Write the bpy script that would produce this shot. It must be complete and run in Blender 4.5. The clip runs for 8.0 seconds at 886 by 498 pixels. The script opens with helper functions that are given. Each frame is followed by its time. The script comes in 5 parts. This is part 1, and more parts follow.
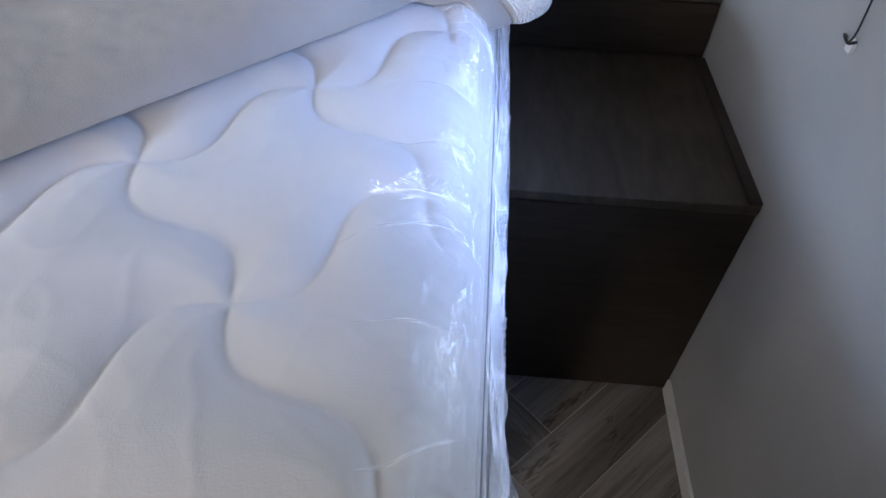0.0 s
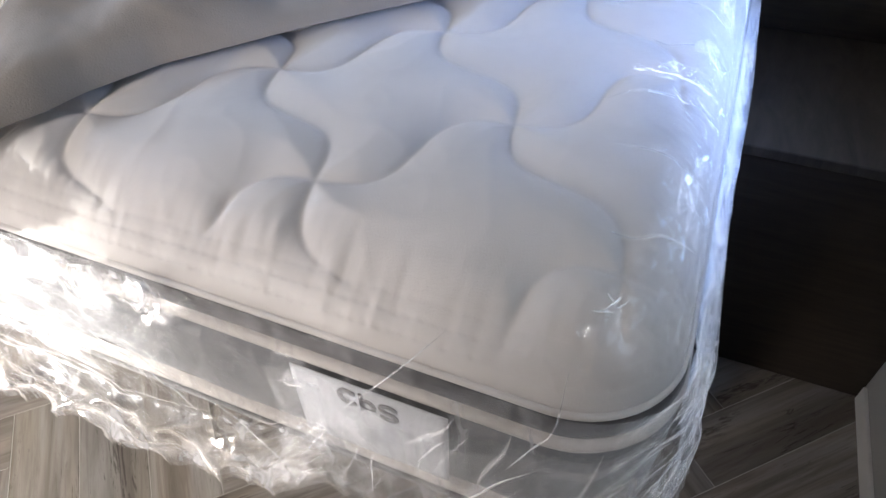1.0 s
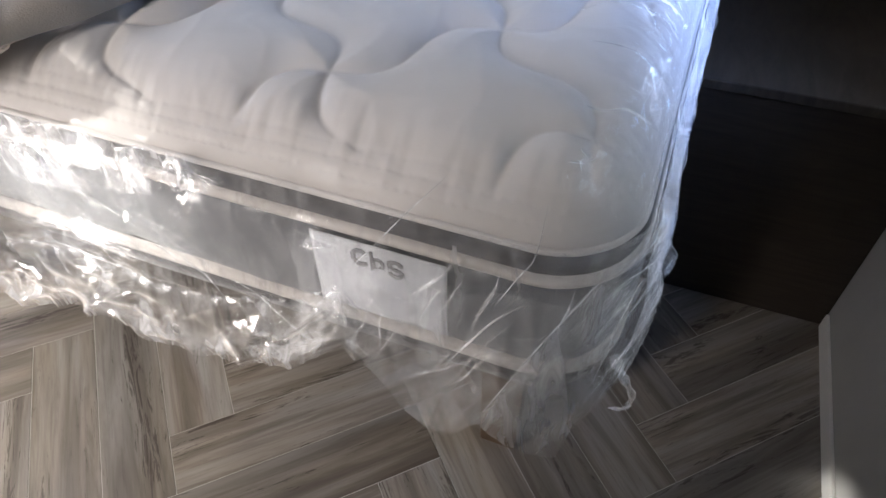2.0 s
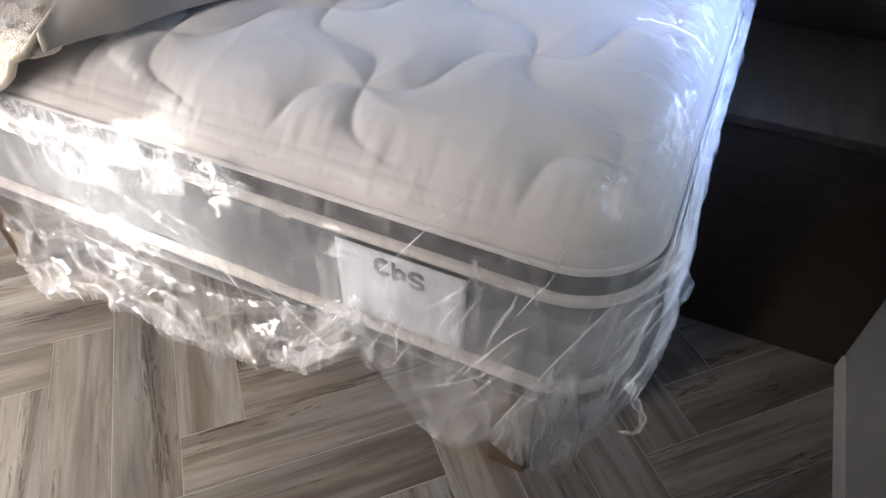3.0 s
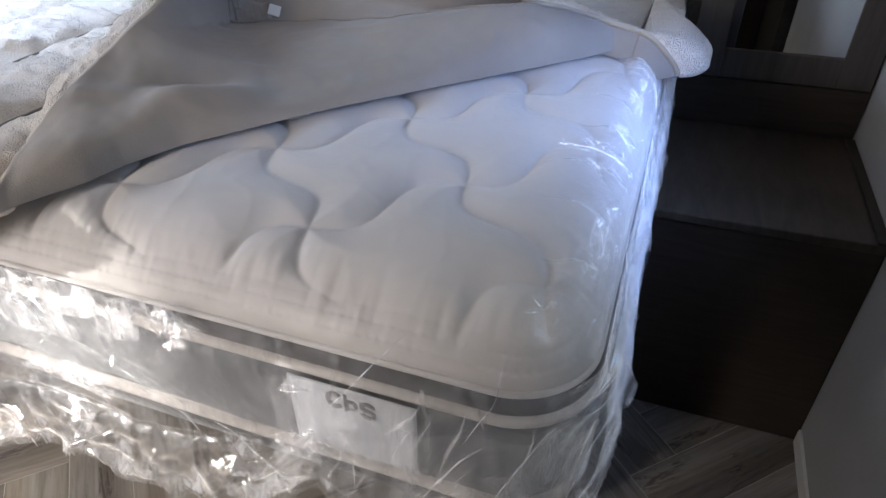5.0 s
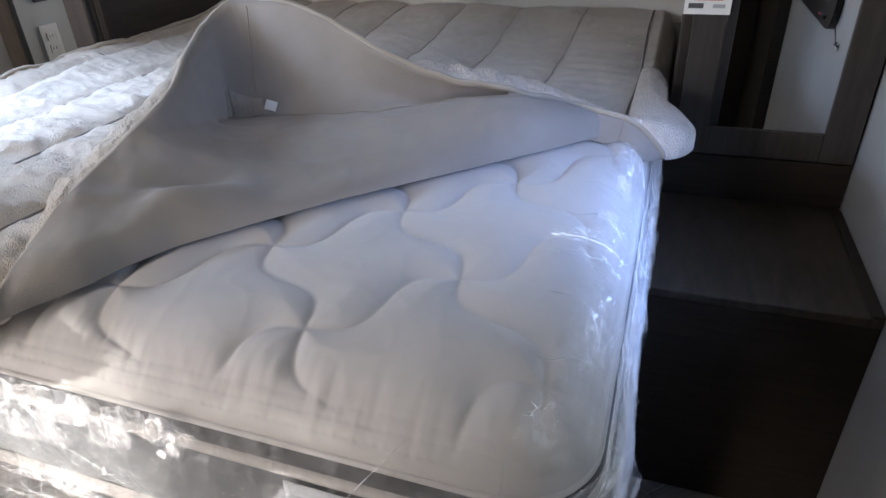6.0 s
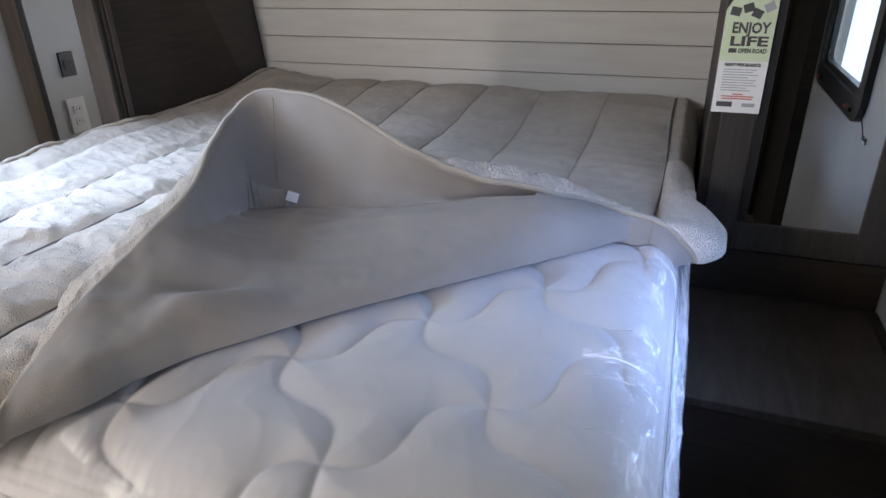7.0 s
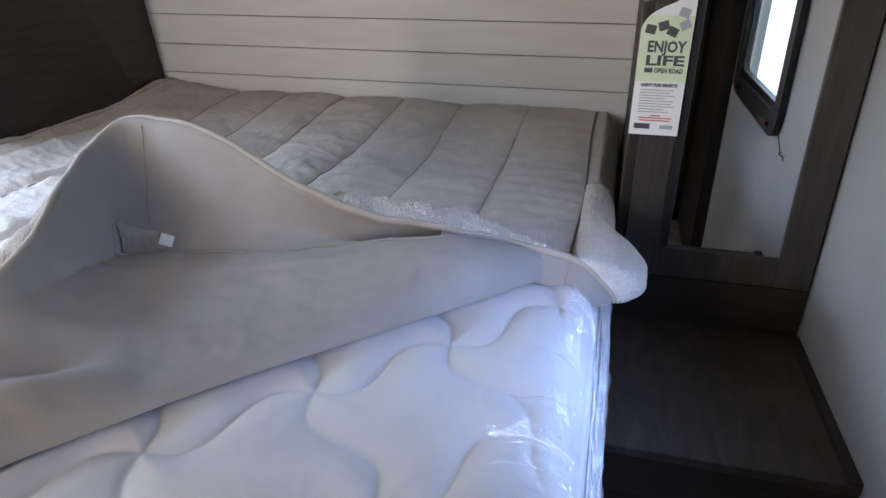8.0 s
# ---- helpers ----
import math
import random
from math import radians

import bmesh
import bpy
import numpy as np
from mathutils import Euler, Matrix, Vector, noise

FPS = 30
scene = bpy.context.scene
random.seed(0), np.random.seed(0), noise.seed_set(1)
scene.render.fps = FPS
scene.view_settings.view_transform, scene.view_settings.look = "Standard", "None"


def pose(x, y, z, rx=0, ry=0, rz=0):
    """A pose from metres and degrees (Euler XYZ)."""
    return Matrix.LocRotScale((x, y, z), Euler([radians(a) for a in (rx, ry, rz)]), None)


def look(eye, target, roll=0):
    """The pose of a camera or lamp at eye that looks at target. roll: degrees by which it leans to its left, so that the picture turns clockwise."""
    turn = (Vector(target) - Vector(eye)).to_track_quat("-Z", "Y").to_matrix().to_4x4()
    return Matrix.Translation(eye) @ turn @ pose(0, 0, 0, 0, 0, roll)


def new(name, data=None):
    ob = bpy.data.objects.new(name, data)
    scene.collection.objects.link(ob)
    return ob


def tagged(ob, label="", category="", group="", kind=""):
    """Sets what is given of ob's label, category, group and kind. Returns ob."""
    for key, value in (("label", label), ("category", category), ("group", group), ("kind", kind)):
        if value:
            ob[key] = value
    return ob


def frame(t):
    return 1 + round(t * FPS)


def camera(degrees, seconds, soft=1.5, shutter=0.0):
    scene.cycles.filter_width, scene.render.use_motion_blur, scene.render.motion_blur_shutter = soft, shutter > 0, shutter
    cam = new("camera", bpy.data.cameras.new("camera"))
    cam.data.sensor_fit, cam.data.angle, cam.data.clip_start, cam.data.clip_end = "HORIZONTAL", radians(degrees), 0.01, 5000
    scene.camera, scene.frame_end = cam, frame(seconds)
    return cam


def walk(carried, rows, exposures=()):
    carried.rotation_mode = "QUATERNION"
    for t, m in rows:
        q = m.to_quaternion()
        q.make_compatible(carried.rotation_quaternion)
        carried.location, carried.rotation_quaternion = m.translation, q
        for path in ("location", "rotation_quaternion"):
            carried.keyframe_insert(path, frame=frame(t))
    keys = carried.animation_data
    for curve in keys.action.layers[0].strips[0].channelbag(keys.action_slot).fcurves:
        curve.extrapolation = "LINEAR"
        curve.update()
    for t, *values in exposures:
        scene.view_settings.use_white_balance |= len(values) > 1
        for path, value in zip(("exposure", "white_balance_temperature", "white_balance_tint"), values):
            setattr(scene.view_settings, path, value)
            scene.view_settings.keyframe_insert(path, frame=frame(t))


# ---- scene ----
cam = camera(70.0, 8.0)
PATH = [
    (0, (-0.053, -0.128, 1.257), (-0.118, 1.243, -0.197), 2.3),
    (0.5, (-0.082, -0.25, 1.238), (-0.388, 1.138, -0.168), 2.1),
    (1, (-0.088, -0.358, 1.213), (-0.665, 0.946, -0.189), -1.8),
    (1.5, (-0.041, -0.455, 1.195), (-0.567, 0.845, -0.231), -1.8),
    (3, (-0.039, -0.519, 1.2), (-0.642, 0.804, -0.172), 0.7),
    (3.5, (-0.036, -0.514, 1.223), (-0.663, 0.864, -0.084), -0.0),
    (4, (-0.024, -0.515, 1.238), (-0.595, 0.936, -0.015), 0.7),
    (5.5, (-0.014, -0.498, 1.281), (-0.603, 1.062, 0.177), -1.9),
    (6, (-0.016, -0.49, 1.302), (-0.615, 1.134, 0.3), -2.3),
    (6.5, (-0.036, -0.482, 1.328), (-0.653, 1.19, 0.419), -1.7),
    (7, (-0.063, -0.425, 1.357), (-0.715, 1.267, 0.512), -1.2),
    (7.5, (-0.08, -0.338, 1.373), (-0.749, 1.364, 0.563), -0.8),
    (8, (-0.044, -0.266, 1.378), (-0.512, 1.482, 0.526), -0.2),
]
walk(cam, [(t, look(eye, target, roll)) for t, eye, target, roll in PATH],
     exposures=((0.0, 0.16), (0.5, 0.20), (1.0, 0.14), (1.5, -0.13), (3.0, 0.18), (3.5, 0.12), (5.5, -0.24), (7.0, -0.19), (8.0, -0.07)))
SUN_POWER, RIGHT_POWER, LEFT_POWER, FILL_POWER, FILM_HAZE = 10.0, 2.6, 19.5, 36.5, 0.13

# ---- world and lights ----
def make_world():
    w = bpy.data.worlds.new("sky")
    scene.world = w
    w.use_nodes = True
    nt = w.node_tree
    sky = nt.nodes.new("ShaderNodeTexSky")
    sky.sky_type = 'NISHITA'
    sky.sun_disc = False
    sky.sun_elevation = radians(23)
    sky.sun_rotation = radians(-107)
    nt.links.new(sky.outputs[0], nt.nodes["Background"].inputs[0])
    nt.nodes["Background"].inputs[1].default_value = 0.12


def lamp(name, kind, m, energy, color, **kw):
    d = bpy.data.lights.new(name, kind)
    d.energy, d.color = energy, color
    for k, v in kw.items():
        if k == "size":
            d.shape, d.size, d.size_y = 'RECTANGLE', v[0], v[1]
        if k == "spread":
            d.spread = radians(v)
        if k == "angle":
            d.angle = radians(v)
    ob = new(name, d)
    ob.matrix_world = m
    return ob


make_world()
SUN_WAY = Vector((1.0, 0.30, -0.45))
lamp("sun", 'SUN', look((0, 0, 3), Vector((0, 0, 3)) + SUN_WAY), SUN_POWER, (1.0, 0.96, 0.90), angle=2.5)
lamp("window_light_right", 'AREA', look((0.46, 0.43, 1.18), (0.0, 0.59, 0.85)), RIGHT_POWER, (0.27, 0.45, 1.0), size=(0.38, 0.36), spread=85)
lamp("window_light_left", 'AREA', look((-2.0, 0.32, 1.38), (-1.50, 0.50, 0.85)), LEFT_POWER, (0.51, 0.685, 1.0), size=(0.50, 0.80), spread=80)
# unseen fill lamp, added to warm the bed and floor from the foot
lamp("doorway_light", 'AREA', look((-1.27, -1.58, 1.12), (-0.80, 0.0, 0.75)), FILL_POWER, (1.0, 0.92, 0.872), size=(0.26, 1.30))
# lamp added to brighten the floor at the left of the foot
lamp("window_light_back", 'AREA', look((-2.0, -0.485, 1.18), (-1.75, -0.40, 0.2)), 8.0, (1.0, 0.92, 0.84), size=(0.14, 0.60), spread=90)


# ---- materials ----
def nodes(name):
    m = bpy.data.materials.new(name)
    m.use_nodes = True
    return m, m.node_tree, m.node_tree.nodes["Principled BSDF"]


def add(nt, kind, **vals):
    n = nt.nodes.new(kind)
    for k, v in vals.items():
        n.inputs[k].default_value = v
    return n


def ramp(nt, src, stops):
    r = nt.nodes.new("ShaderNodeValToRGB")
    els = r.color_ramp.elements
    while len(els) < len(stops):
        els.new(0.5)
    for e, (p, c) in zip(els, stops):
        e.position, e.color = p, (*c, 1)
    nt.links.new(src, r.inputs[0])
    return r.outputs[0]


def place(nt, scale=(1, 1, 1), kind="Object"):
    tc = nt.nodes.new("ShaderNodeTexCoord")
    mp = nt.nodes.new("ShaderNodeMapping")
    mp.inputs["Scale"].default_value = scale
    nt.links.new(tc.outputs[kind], mp.inputs[0])
    return mp.outputs[0]


def bump(nt, bsdf, height, strength, distance):
    b = add(nt, "ShaderNodeBump", Strength=strength, Distance=distance)
    nt.links.new(height, b.inputs["Height"])
    nt.links.new(b.outputs[0], bsdf.inputs["Normal"])


def simple(name, lo, hi, rough, scale=6.0, metal=0.0, grain=0.0, grain_scale=300.0, spec=0.5, stretch=(1, 1, 1)):
    """Two-tone noise paint with a fine grain in relief."""
    m, nt, b = nodes(name)
    v = place(nt, stretch)
    n = add(nt, "ShaderNodeTexNoise", Scale=scale, Detail=6.0, Roughness=0.6)
    nt.links.new(v, n.inputs["Vector"])
    nt.links.new(ramp(nt, n.outputs[0], [(0.3, lo), (0.7, hi)]), b.inputs["Base Color"])
    b.inputs["Roughness"].default_value = rough
    b.inputs["Metallic"].default_value = metal
    b.inputs["Specular IOR Level"].default_value = spec
    if grain:
        g = add(nt, "ShaderNodeTexNoise", Scale=grain_scale, Detail=3.0)
        nt.links.new(v, g.inputs["Vector"])
        bump(nt, b, g.outputs[0], grain, 0.001)
    return m


def plank_material():
    """Weathered wood print: broad grey and straw bands, fine grain, dark cracks and knots along the plank's own length."""
    m, nt, b = nodes("weathered_plank")
    info = nt.nodes.new("ShaderNodeObjectInfo")
    tc = nt.nodes.new("ShaderNodeTexCoord")
    off = nt.nodes.new("ShaderNodeVectorMath")
    off.operation = 'MULTIPLY_ADD'
    nt.links.new(info.outputs["Random"], off.inputs[0])
    off.inputs[1].default_value = (37.0, 19.0, 11.0)
    nt.links.new(tc.outputs["Object"], off.inputs[2])

    def streaks(stretch, **vals):
        mp = nt.nodes.new("ShaderNodeMapping")
        mp.inputs["Scale"].default_value = stretch
        nt.links.new(off.outputs[0], mp.inputs[0])
        n = add(nt, "ShaderNodeTexNoise", **vals)
        nt.links.new(mp.outputs[0], n.inputs["Vector"])
        return n.outputs[0]

    def times(a, c, part):
        x = nt.nodes.new("ShaderNodeMix")
        x.data_type, x.blend_type = 'RGBA', 'MULTIPLY'
        x.inputs["Factor"].default_value = part
        nt.links.new(a, x.inputs["A"])
        nt.links.new(c, x.inputs["B"])
        return x.outputs["Result"]

    bands = streaks((1.5, 17.0, 1.0), Scale=1.0, Detail=5.0, Roughness=0.55, Distortion=0.9)
    grain = streaks((3.5, 60.0, 1.0), Scale=1.5, Detail=7.0, Roughness=0.7, Distortion=0.8)
    cracks = streaks((5.0, 46.0, 1.0), Scale=1.0, Detail=8.0, Roughness=0.72, Distortion=2.6)
    where = streaks((1.6, 12.0, 1.0), Scale=1.3, Detail=2.0)
    tint = streaks((2.0, 9.0, 1.0), Scale=1.2, Detail=3.0)
    col = ramp(nt, bands, [(0.34, (0.225, 0.193, 0.163)), (0.45, (0.30, 0.262, 0.225)), (0.50, (0.37, 0.332, 0.290)), (0.57, (0.43, 0.392, 0.347)), (0.68, (0.52, 0.487, 0.442))])
    col = times(col, ramp(nt, grain, [(0.34, (0.60, 0.57, 0.55)), (0.54, (1.0, 1.0, 1.0))]), 0.65)
    col = times(col, ramp(nt, tint, [(0.38, (0.94, 0.97, 1.03)), (0.62, (1.03, 1.0, 0.94))]), 0.8)
    gate = nt.nodes.new("ShaderNodeMath")
    gate.operation = 'MULTIPLY_ADD'
    nt.links.new(where, gate.inputs[0])
    gate.inputs[1].default_value = 0.55
    nt.links.new(cracks, gate.inputs[2])
    col = times(col, ramp(nt, gate.outputs[0], [(0.625, (0.24, 0.21, 0.19)), (0.685, (1.0, 1.0, 1.0))]), 0.8)
    hs = nt.nodes.new("ShaderNodeHueSaturation")
    mr = add(nt, "ShaderNodeMapRange")
    mr.inputs["To Min"].default_value, mr.inputs["To Max"].default_value = 0.48, 0.78
    nt.links.new(info.outputs["Random"], mr.inputs["Value"])
    nt.links.new(mr.outputs[0], hs.inputs["Value"])
    nt.links.new(col, hs.inputs["Color"])
    nt.links.new(hs.outputs[0], b.inputs["Base Color"])
    b.inputs["Roughness"].default_value = 0.46
    bump(nt, b, grain, 0.25, 0.001)
    return m


def wood(name, dark, light, rough, along=(1.2, 1.2, 14.0)):
    m, nt, b = nodes(name)
    n = add(nt, "ShaderNodeTexNoise", Scale=5.0, Detail=7.0, Roughness=0.65, Distortion=0.5)
    mott = add(nt, "ShaderNodeTexNoise", Scale=3.5, Detail=3.0)
    # grain runs along the axis with the small factor
    nt.links.new(place(nt, along), n.inputs["Vector"])
    nt.links.new(place(nt), mott.inputs["Vector"])
    mixn = nt.nodes.new("ShaderNodeMath")
    mixn.operation = 'MULTIPLY_ADD'
    nt.links.new(n.outputs[0], mixn.inputs[0])
    mixn.inputs[1].default_value = 0.65
    half = nt.nodes.new("ShaderNodeMath")
    half.operation = 'MULTIPLY'
    nt.links.new(mott.outputs[0], half.inputs[0])
    half.inputs[1].default_value = 0.35
    nt.links.new(half.outputs[0], mixn.inputs[2])
    nt.links.new(ramp(nt, mixn.outputs[0], [(0.32, dark), (0.66, light)]), b.inputs["Base Color"])
    b.inputs["Roughness"].default_value = rough
    b.inputs["Specular IOR Level"].default_value = 0.35
    bump(nt, b, n.outputs[0], 0.12, 0.001)
    return m


def fabric(name, lo, hi, weave, depth, sheen=0.25):
    m, nt, b = nodes(name)
    n = add(nt, "ShaderNodeTexNoise", Scale=7.0, Detail=5.0)
    v = place(nt)
    nt.links.new(v, n.inputs["Vector"])
    nt.links.new(ramp(nt, n.outputs[0], [(0.3, lo), (0.7, hi)]), b.inputs["Base Color"])
    b.inputs["Roughness"].default_value = 0.9
    b.inputs["Sheen Weight"].default_value = sheen
    g = add(nt, "ShaderNodeTexNoise", Scale=weave, Detail=2.0)
    nt.links.new(v, g.inputs["Vector"])
    bump(nt, b, g.outputs[0], depth, 0.002)
    return m


def plush(name="embossed_plush", least=0.36, relief=0.95, ridges=58.0, swirl=16.0, wisps=1.0, tone=1.0):
    """Embossed plush: short curling ridges, pressed nap in patches."""
    m, nt, b = nodes(name)
    v = place(nt)
    n = add(nt, "ShaderNodeTexNoise", Scale=17.0, Detail=6.0, Roughness=0.65, Distortion=1.0)
    nt.links.new(v, n.inputs["Vector"])
    nt.links.new(ramp(nt, n.outputs[0], [(0.28, (0.415 * tone, 0.354 * tone, 0.288 * tone)), (0.72, (0.555 * tone, 0.480 * tone, 0.397 * tone))]), b.inputs["Base Color"])
    b.inputs["Roughness"].default_value = 0.85
    b.inputs["Sheen Weight"].default_value = 0.3
    b.inputs["Sheen Roughness"].default_value = 0.35
    w = add(nt, "ShaderNodeTexWave", Scale=ridges, Distortion=swirl, Detail=wisps)
    w.inputs["Detail Scale"].default_value = 2.2
    nt.links.new(v, w.inputs["Vector"])
    mul = nt.nodes.new("ShaderNodeMath")
    mul.operation = 'MULTIPLY'
    nt.links.new(w.outputs["Fac"], mul.inputs[0])
    nt.links.new(n.outputs[0], mul.inputs[1])
    pressed = add(nt, "ShaderNodeTexNoise", Scale=6.5, Detail=2.0)
    nt.links.new(v, pressed.inputs["Vector"])
    mask = ramp(nt, pressed.outputs[0], [(0.50, (least, least, least)), (0.68, (1.0, 1.0, 1.0))])
    deep = nt.nodes.new("ShaderNodeMath")
    deep.operation = 'MULTIPLY'
    nt.links.new(mul.outputs[0], deep.inputs[0])
    nt.links.new(mask, deep.inputs[1])
    bump(nt, b, deep.outputs[0], relief, 0.005)
    return m


def film_material(name, haze_part, gain_by, rough=0.06, tilt=0.12, cells=60.0, shape=(1.0, 1.0, 0.55)):
    """Thin clear plastic: see-through, with milky streaks, and sharp gloss on flat facets tilted by chance."""
    m, nt, b = nodes(name)
    out = nt.nodes["Material Output"]
    nt.nodes.remove(b)
    clear = add(nt, "ShaderNodeBsdfTransparent", Color=(0.98, 0.983, 0.985, 1))
    milk = add(nt, "ShaderNodeBsdfTranslucent", Color=(0.9, 0.91, 0.93, 1))
    haze = add(nt, "ShaderNodeBsdfDiffuse", Color=(0.88, 0.89, 0.91, 1))
    gloss = add(nt, "ShaderNodeBsdfGlossy", Color=(1, 1, 1, 1), Roughness=rough)
    tc = nt.nodes.new("ShaderNodeTexCoord")

    def vec(op, a, b=None, c=None):
        n = nt.nodes.new("ShaderNodeVectorMath")
        n.operation = op
        for k, v in enumerate((a, b, c)):
            if isinstance(v, tuple):
                n.inputs[k].default_value = v
            elif v is not None:
                nt.links.new(v, n.inputs[k])
        return n.outputs[0]

    def math2(op, a, b):
        n = nt.nodes.new("ShaderNodeMath")
        n.operation, n.use_clamp = op, op == 'MULTIPLY'
        for k, v in enumerate((a, b)):
            if isinstance(v, float):
                n.inputs[k].default_value = v
            else:
                nt.links.new(v, n.inputs[k])
        return n.outputs[0]

    n = add(nt, "ShaderNodeTexNoise", Scale=26.0, Detail=2.0, Distortion=0.4)
    nt.links.new(tc.outputs["Object"], n.inputs["Vector"])
    loose = vec('SUBTRACT', n.outputs["Color"], (0.5, 0.5, 0.5))
    # large facets stay flat and straight-edged
    warp, curl = (0.010, 0.35) if 0.3 < tilt and cells < 60 else (0.030, 0.9)
    warped = vec('MULTIPLY_ADD', loose, (warp,) * 3, tc.outputs["Object"])
    cell = add(nt, "ShaderNodeTexVoronoi", Scale=cells)
    nt.links.new(vec('MULTIPLY', warped, shape), cell.inputs["Vector"])
    facet = vec('SUBTRACT', cell.outputs["Color"], (0.5, 0.5, 0.5))
    lean = vec('MULTIPLY_ADD', facet, (2 * tilt, 2 * tilt, 2 * tilt), tc.outputs["Normal"])
    lean = vec('MULTIPLY_ADD', loose, (curl * tilt + (0.12 if curl > 0.5 else -0.10),) * 3, lean)
    lean = vec('NORMALIZE', lean)
    nt.links.new(lean, gloss.inputs["Normal"])
    soft = nt.nodes.new("ShaderNodeMixShader")
    soft.inputs[0].default_value = 0.5
    nt.links.new(milk.outputs[0], soft.inputs[1])
    nt.links.new(haze.outputs[0], soft.inputs[2])
    if tilt > 0.3:
        nt.links.new(lean, haze.inputs["Normal"])
    cloud = add(nt, "ShaderNodeTexNoise", Scale=6.0, Detail=5.0, Roughness=0.6, Distortion=0.9)
    nt.links.new(place(nt, (6.5, 6.5, 1.4)), cloud.inputs["Vector"])
    mr = add(nt, "ShaderNodeMapRange")
    mr.inputs["From Min"].default_value, mr.inputs["From Max"].default_value = 0.42, 0.72
    mr.inputs["To Min"].default_value, mr.inputs["To Max"].default_value = haze_part * 0.45, haze_part * 2.6
    nt.links.new(cloud.outputs[0], mr.inputs["Value"])
    body = nt.nodes.new("ShaderNodeMixShader")
    amount = mr.outputs[0]
    if tilt > 0.3:
        split = nt.nodes.new("ShaderNodeSeparateXYZ")
        nt.links.new(cell.outputs["Color"], split.inputs[0])
        amount = math2('MULTIPLY', amount, math2('ADD', math2('MULTIPLY', split.outputs[1], 0.999), 0.35))
    nt.links.new(amount, body.inputs[0])
    nt.links.new(clear.outputs[0], body.inputs[1])
    nt.links.new(soft.outputs[0], body.inputs[2])
    fr = add(nt, "ShaderNodeFresnel", IOR=1.45)
    both = nt.nodes.new("ShaderNodeAddShader")
    nt.links.new(math2('MULTIPLY', fr.outputs[0], float(gain_by)), gloss.inputs["Color"])
    nt.links.new(body.outputs[0], both.inputs[0])
    nt.links.new(gloss.outputs[0], both.inputs[1])
    nt.links.new(both.outputs[0], out.inputs[0])
    return m


def mirror_material():
    m, nt, b = nodes("mirror_glass")
    b.inputs["Base Color"].default_value = (0.86, 0.88, 0.88, 1)
    b.inputs["Metallic"].default_value = 1.0
    b.inputs["Roughness"].default_value = 0.015
    return m


def glass_material():
    m, nt, b = nodes("window_glass")
    b.inputs["Base Color"].default_value = (0.9, 0.95, 0.95, 1)
    b.inputs["Transmission Weight"].default_value = 1.0
    b.inputs["Roughness"].default_value = 0.0
    b.inputs["IOR"].default_value = 1.1
    return m


def glow(name, color, power):
    m, nt, b = nodes(name)
    b.inputs["Base Color"].default_value = (*color, 1)
    b.inputs["Emission Color"].default_value = (*color, 1)
    b.inputs["Emission Strength"].default_value = power
    return m


PLANK = plank_material()
JOINT = simple("floor_joint", (0.42, 0.40, 0.37), (0.52, 0.50, 0.46), 0.8)
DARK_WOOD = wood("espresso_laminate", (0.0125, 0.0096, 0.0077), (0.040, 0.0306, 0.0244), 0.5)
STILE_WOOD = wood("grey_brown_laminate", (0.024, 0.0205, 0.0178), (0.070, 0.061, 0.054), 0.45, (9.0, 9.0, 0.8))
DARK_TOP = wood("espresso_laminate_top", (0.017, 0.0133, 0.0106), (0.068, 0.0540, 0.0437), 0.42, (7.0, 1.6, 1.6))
TRIM_WOOD = wood("walnut_frame", (0.050, 0.039, 0.031), (0.095, 0.076, 0.062), 0.45, (9.0, 9.0, 0.8))
LEG_WOOD = wood("rough_leg_wood", (0.045, 0.029, 0.018), (0.095, 0.064, 0.041), 0.6, (9.0, 9.0, 1.0))
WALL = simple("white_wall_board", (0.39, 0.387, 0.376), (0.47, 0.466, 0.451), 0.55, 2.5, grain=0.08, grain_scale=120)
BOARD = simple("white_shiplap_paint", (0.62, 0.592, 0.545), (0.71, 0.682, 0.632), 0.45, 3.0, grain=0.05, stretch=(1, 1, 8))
GROOVE = simple("shiplap_groove", (0.22, 0.21, 0.20), (0.27, 0.26, 0.25), 0.8)
CEIL = simple("ceiling_board", (0.68, 0.67, 0.65), (0.74, 0.73, 0.71), 0.7, 3.0)
TICKING = fabric("mattress_knit", (0.440, 0.414, 0.396), (0.495, 0.466, 0.449), 520, 0.18)
GREY = fabric("grey_side_knit", (0.080, 0.084, 0.092), (0.135, 0.141, 0.151), 260, 0.4)
TAPE = fabric("charcoal_tape", (0.030, 0.028, 0.030), (0.052, 0.049, 0.052), 300, 0.3)
PIPING = fabric("cream_piping", (0.38, 0.352, 0.33), (0.48, 0.448, 0.422), 300, 0.3)
UNDER = fabric("blanket_lining", (0.232, 0.201, 0.174), (0.292, 0.256, 0.224), 480, 0.22, 0.1)
HEM = fabric("cream_hem", (0.31, 0.262, 0.200), (0.40, 0.345, 0.270), 250, 0.6)
SEAM = fabric("tan_stitching", (0.23, 0.195, 0.160), (0.29, 0.25, 0.21), 500, 0.4)
DARK_SEAM = fabric("dark_stitching", (0.15, 0.135, 0.125), (0.20, 0.18, 0.168), 500, 0.4)
PLUSH = plush()
# same plush with stronger curls; sheen and light on the nap lighten its colour
PLUSH_CURL_LIT = plush("curly_plush_lit", 1.0, 1.0, 55.0, 9.0, 0.0, 1.42)
FILM = film_material("clear_plastic_film", FILM_HAZE, 0.9, 0.22, 0.14, 40.0)
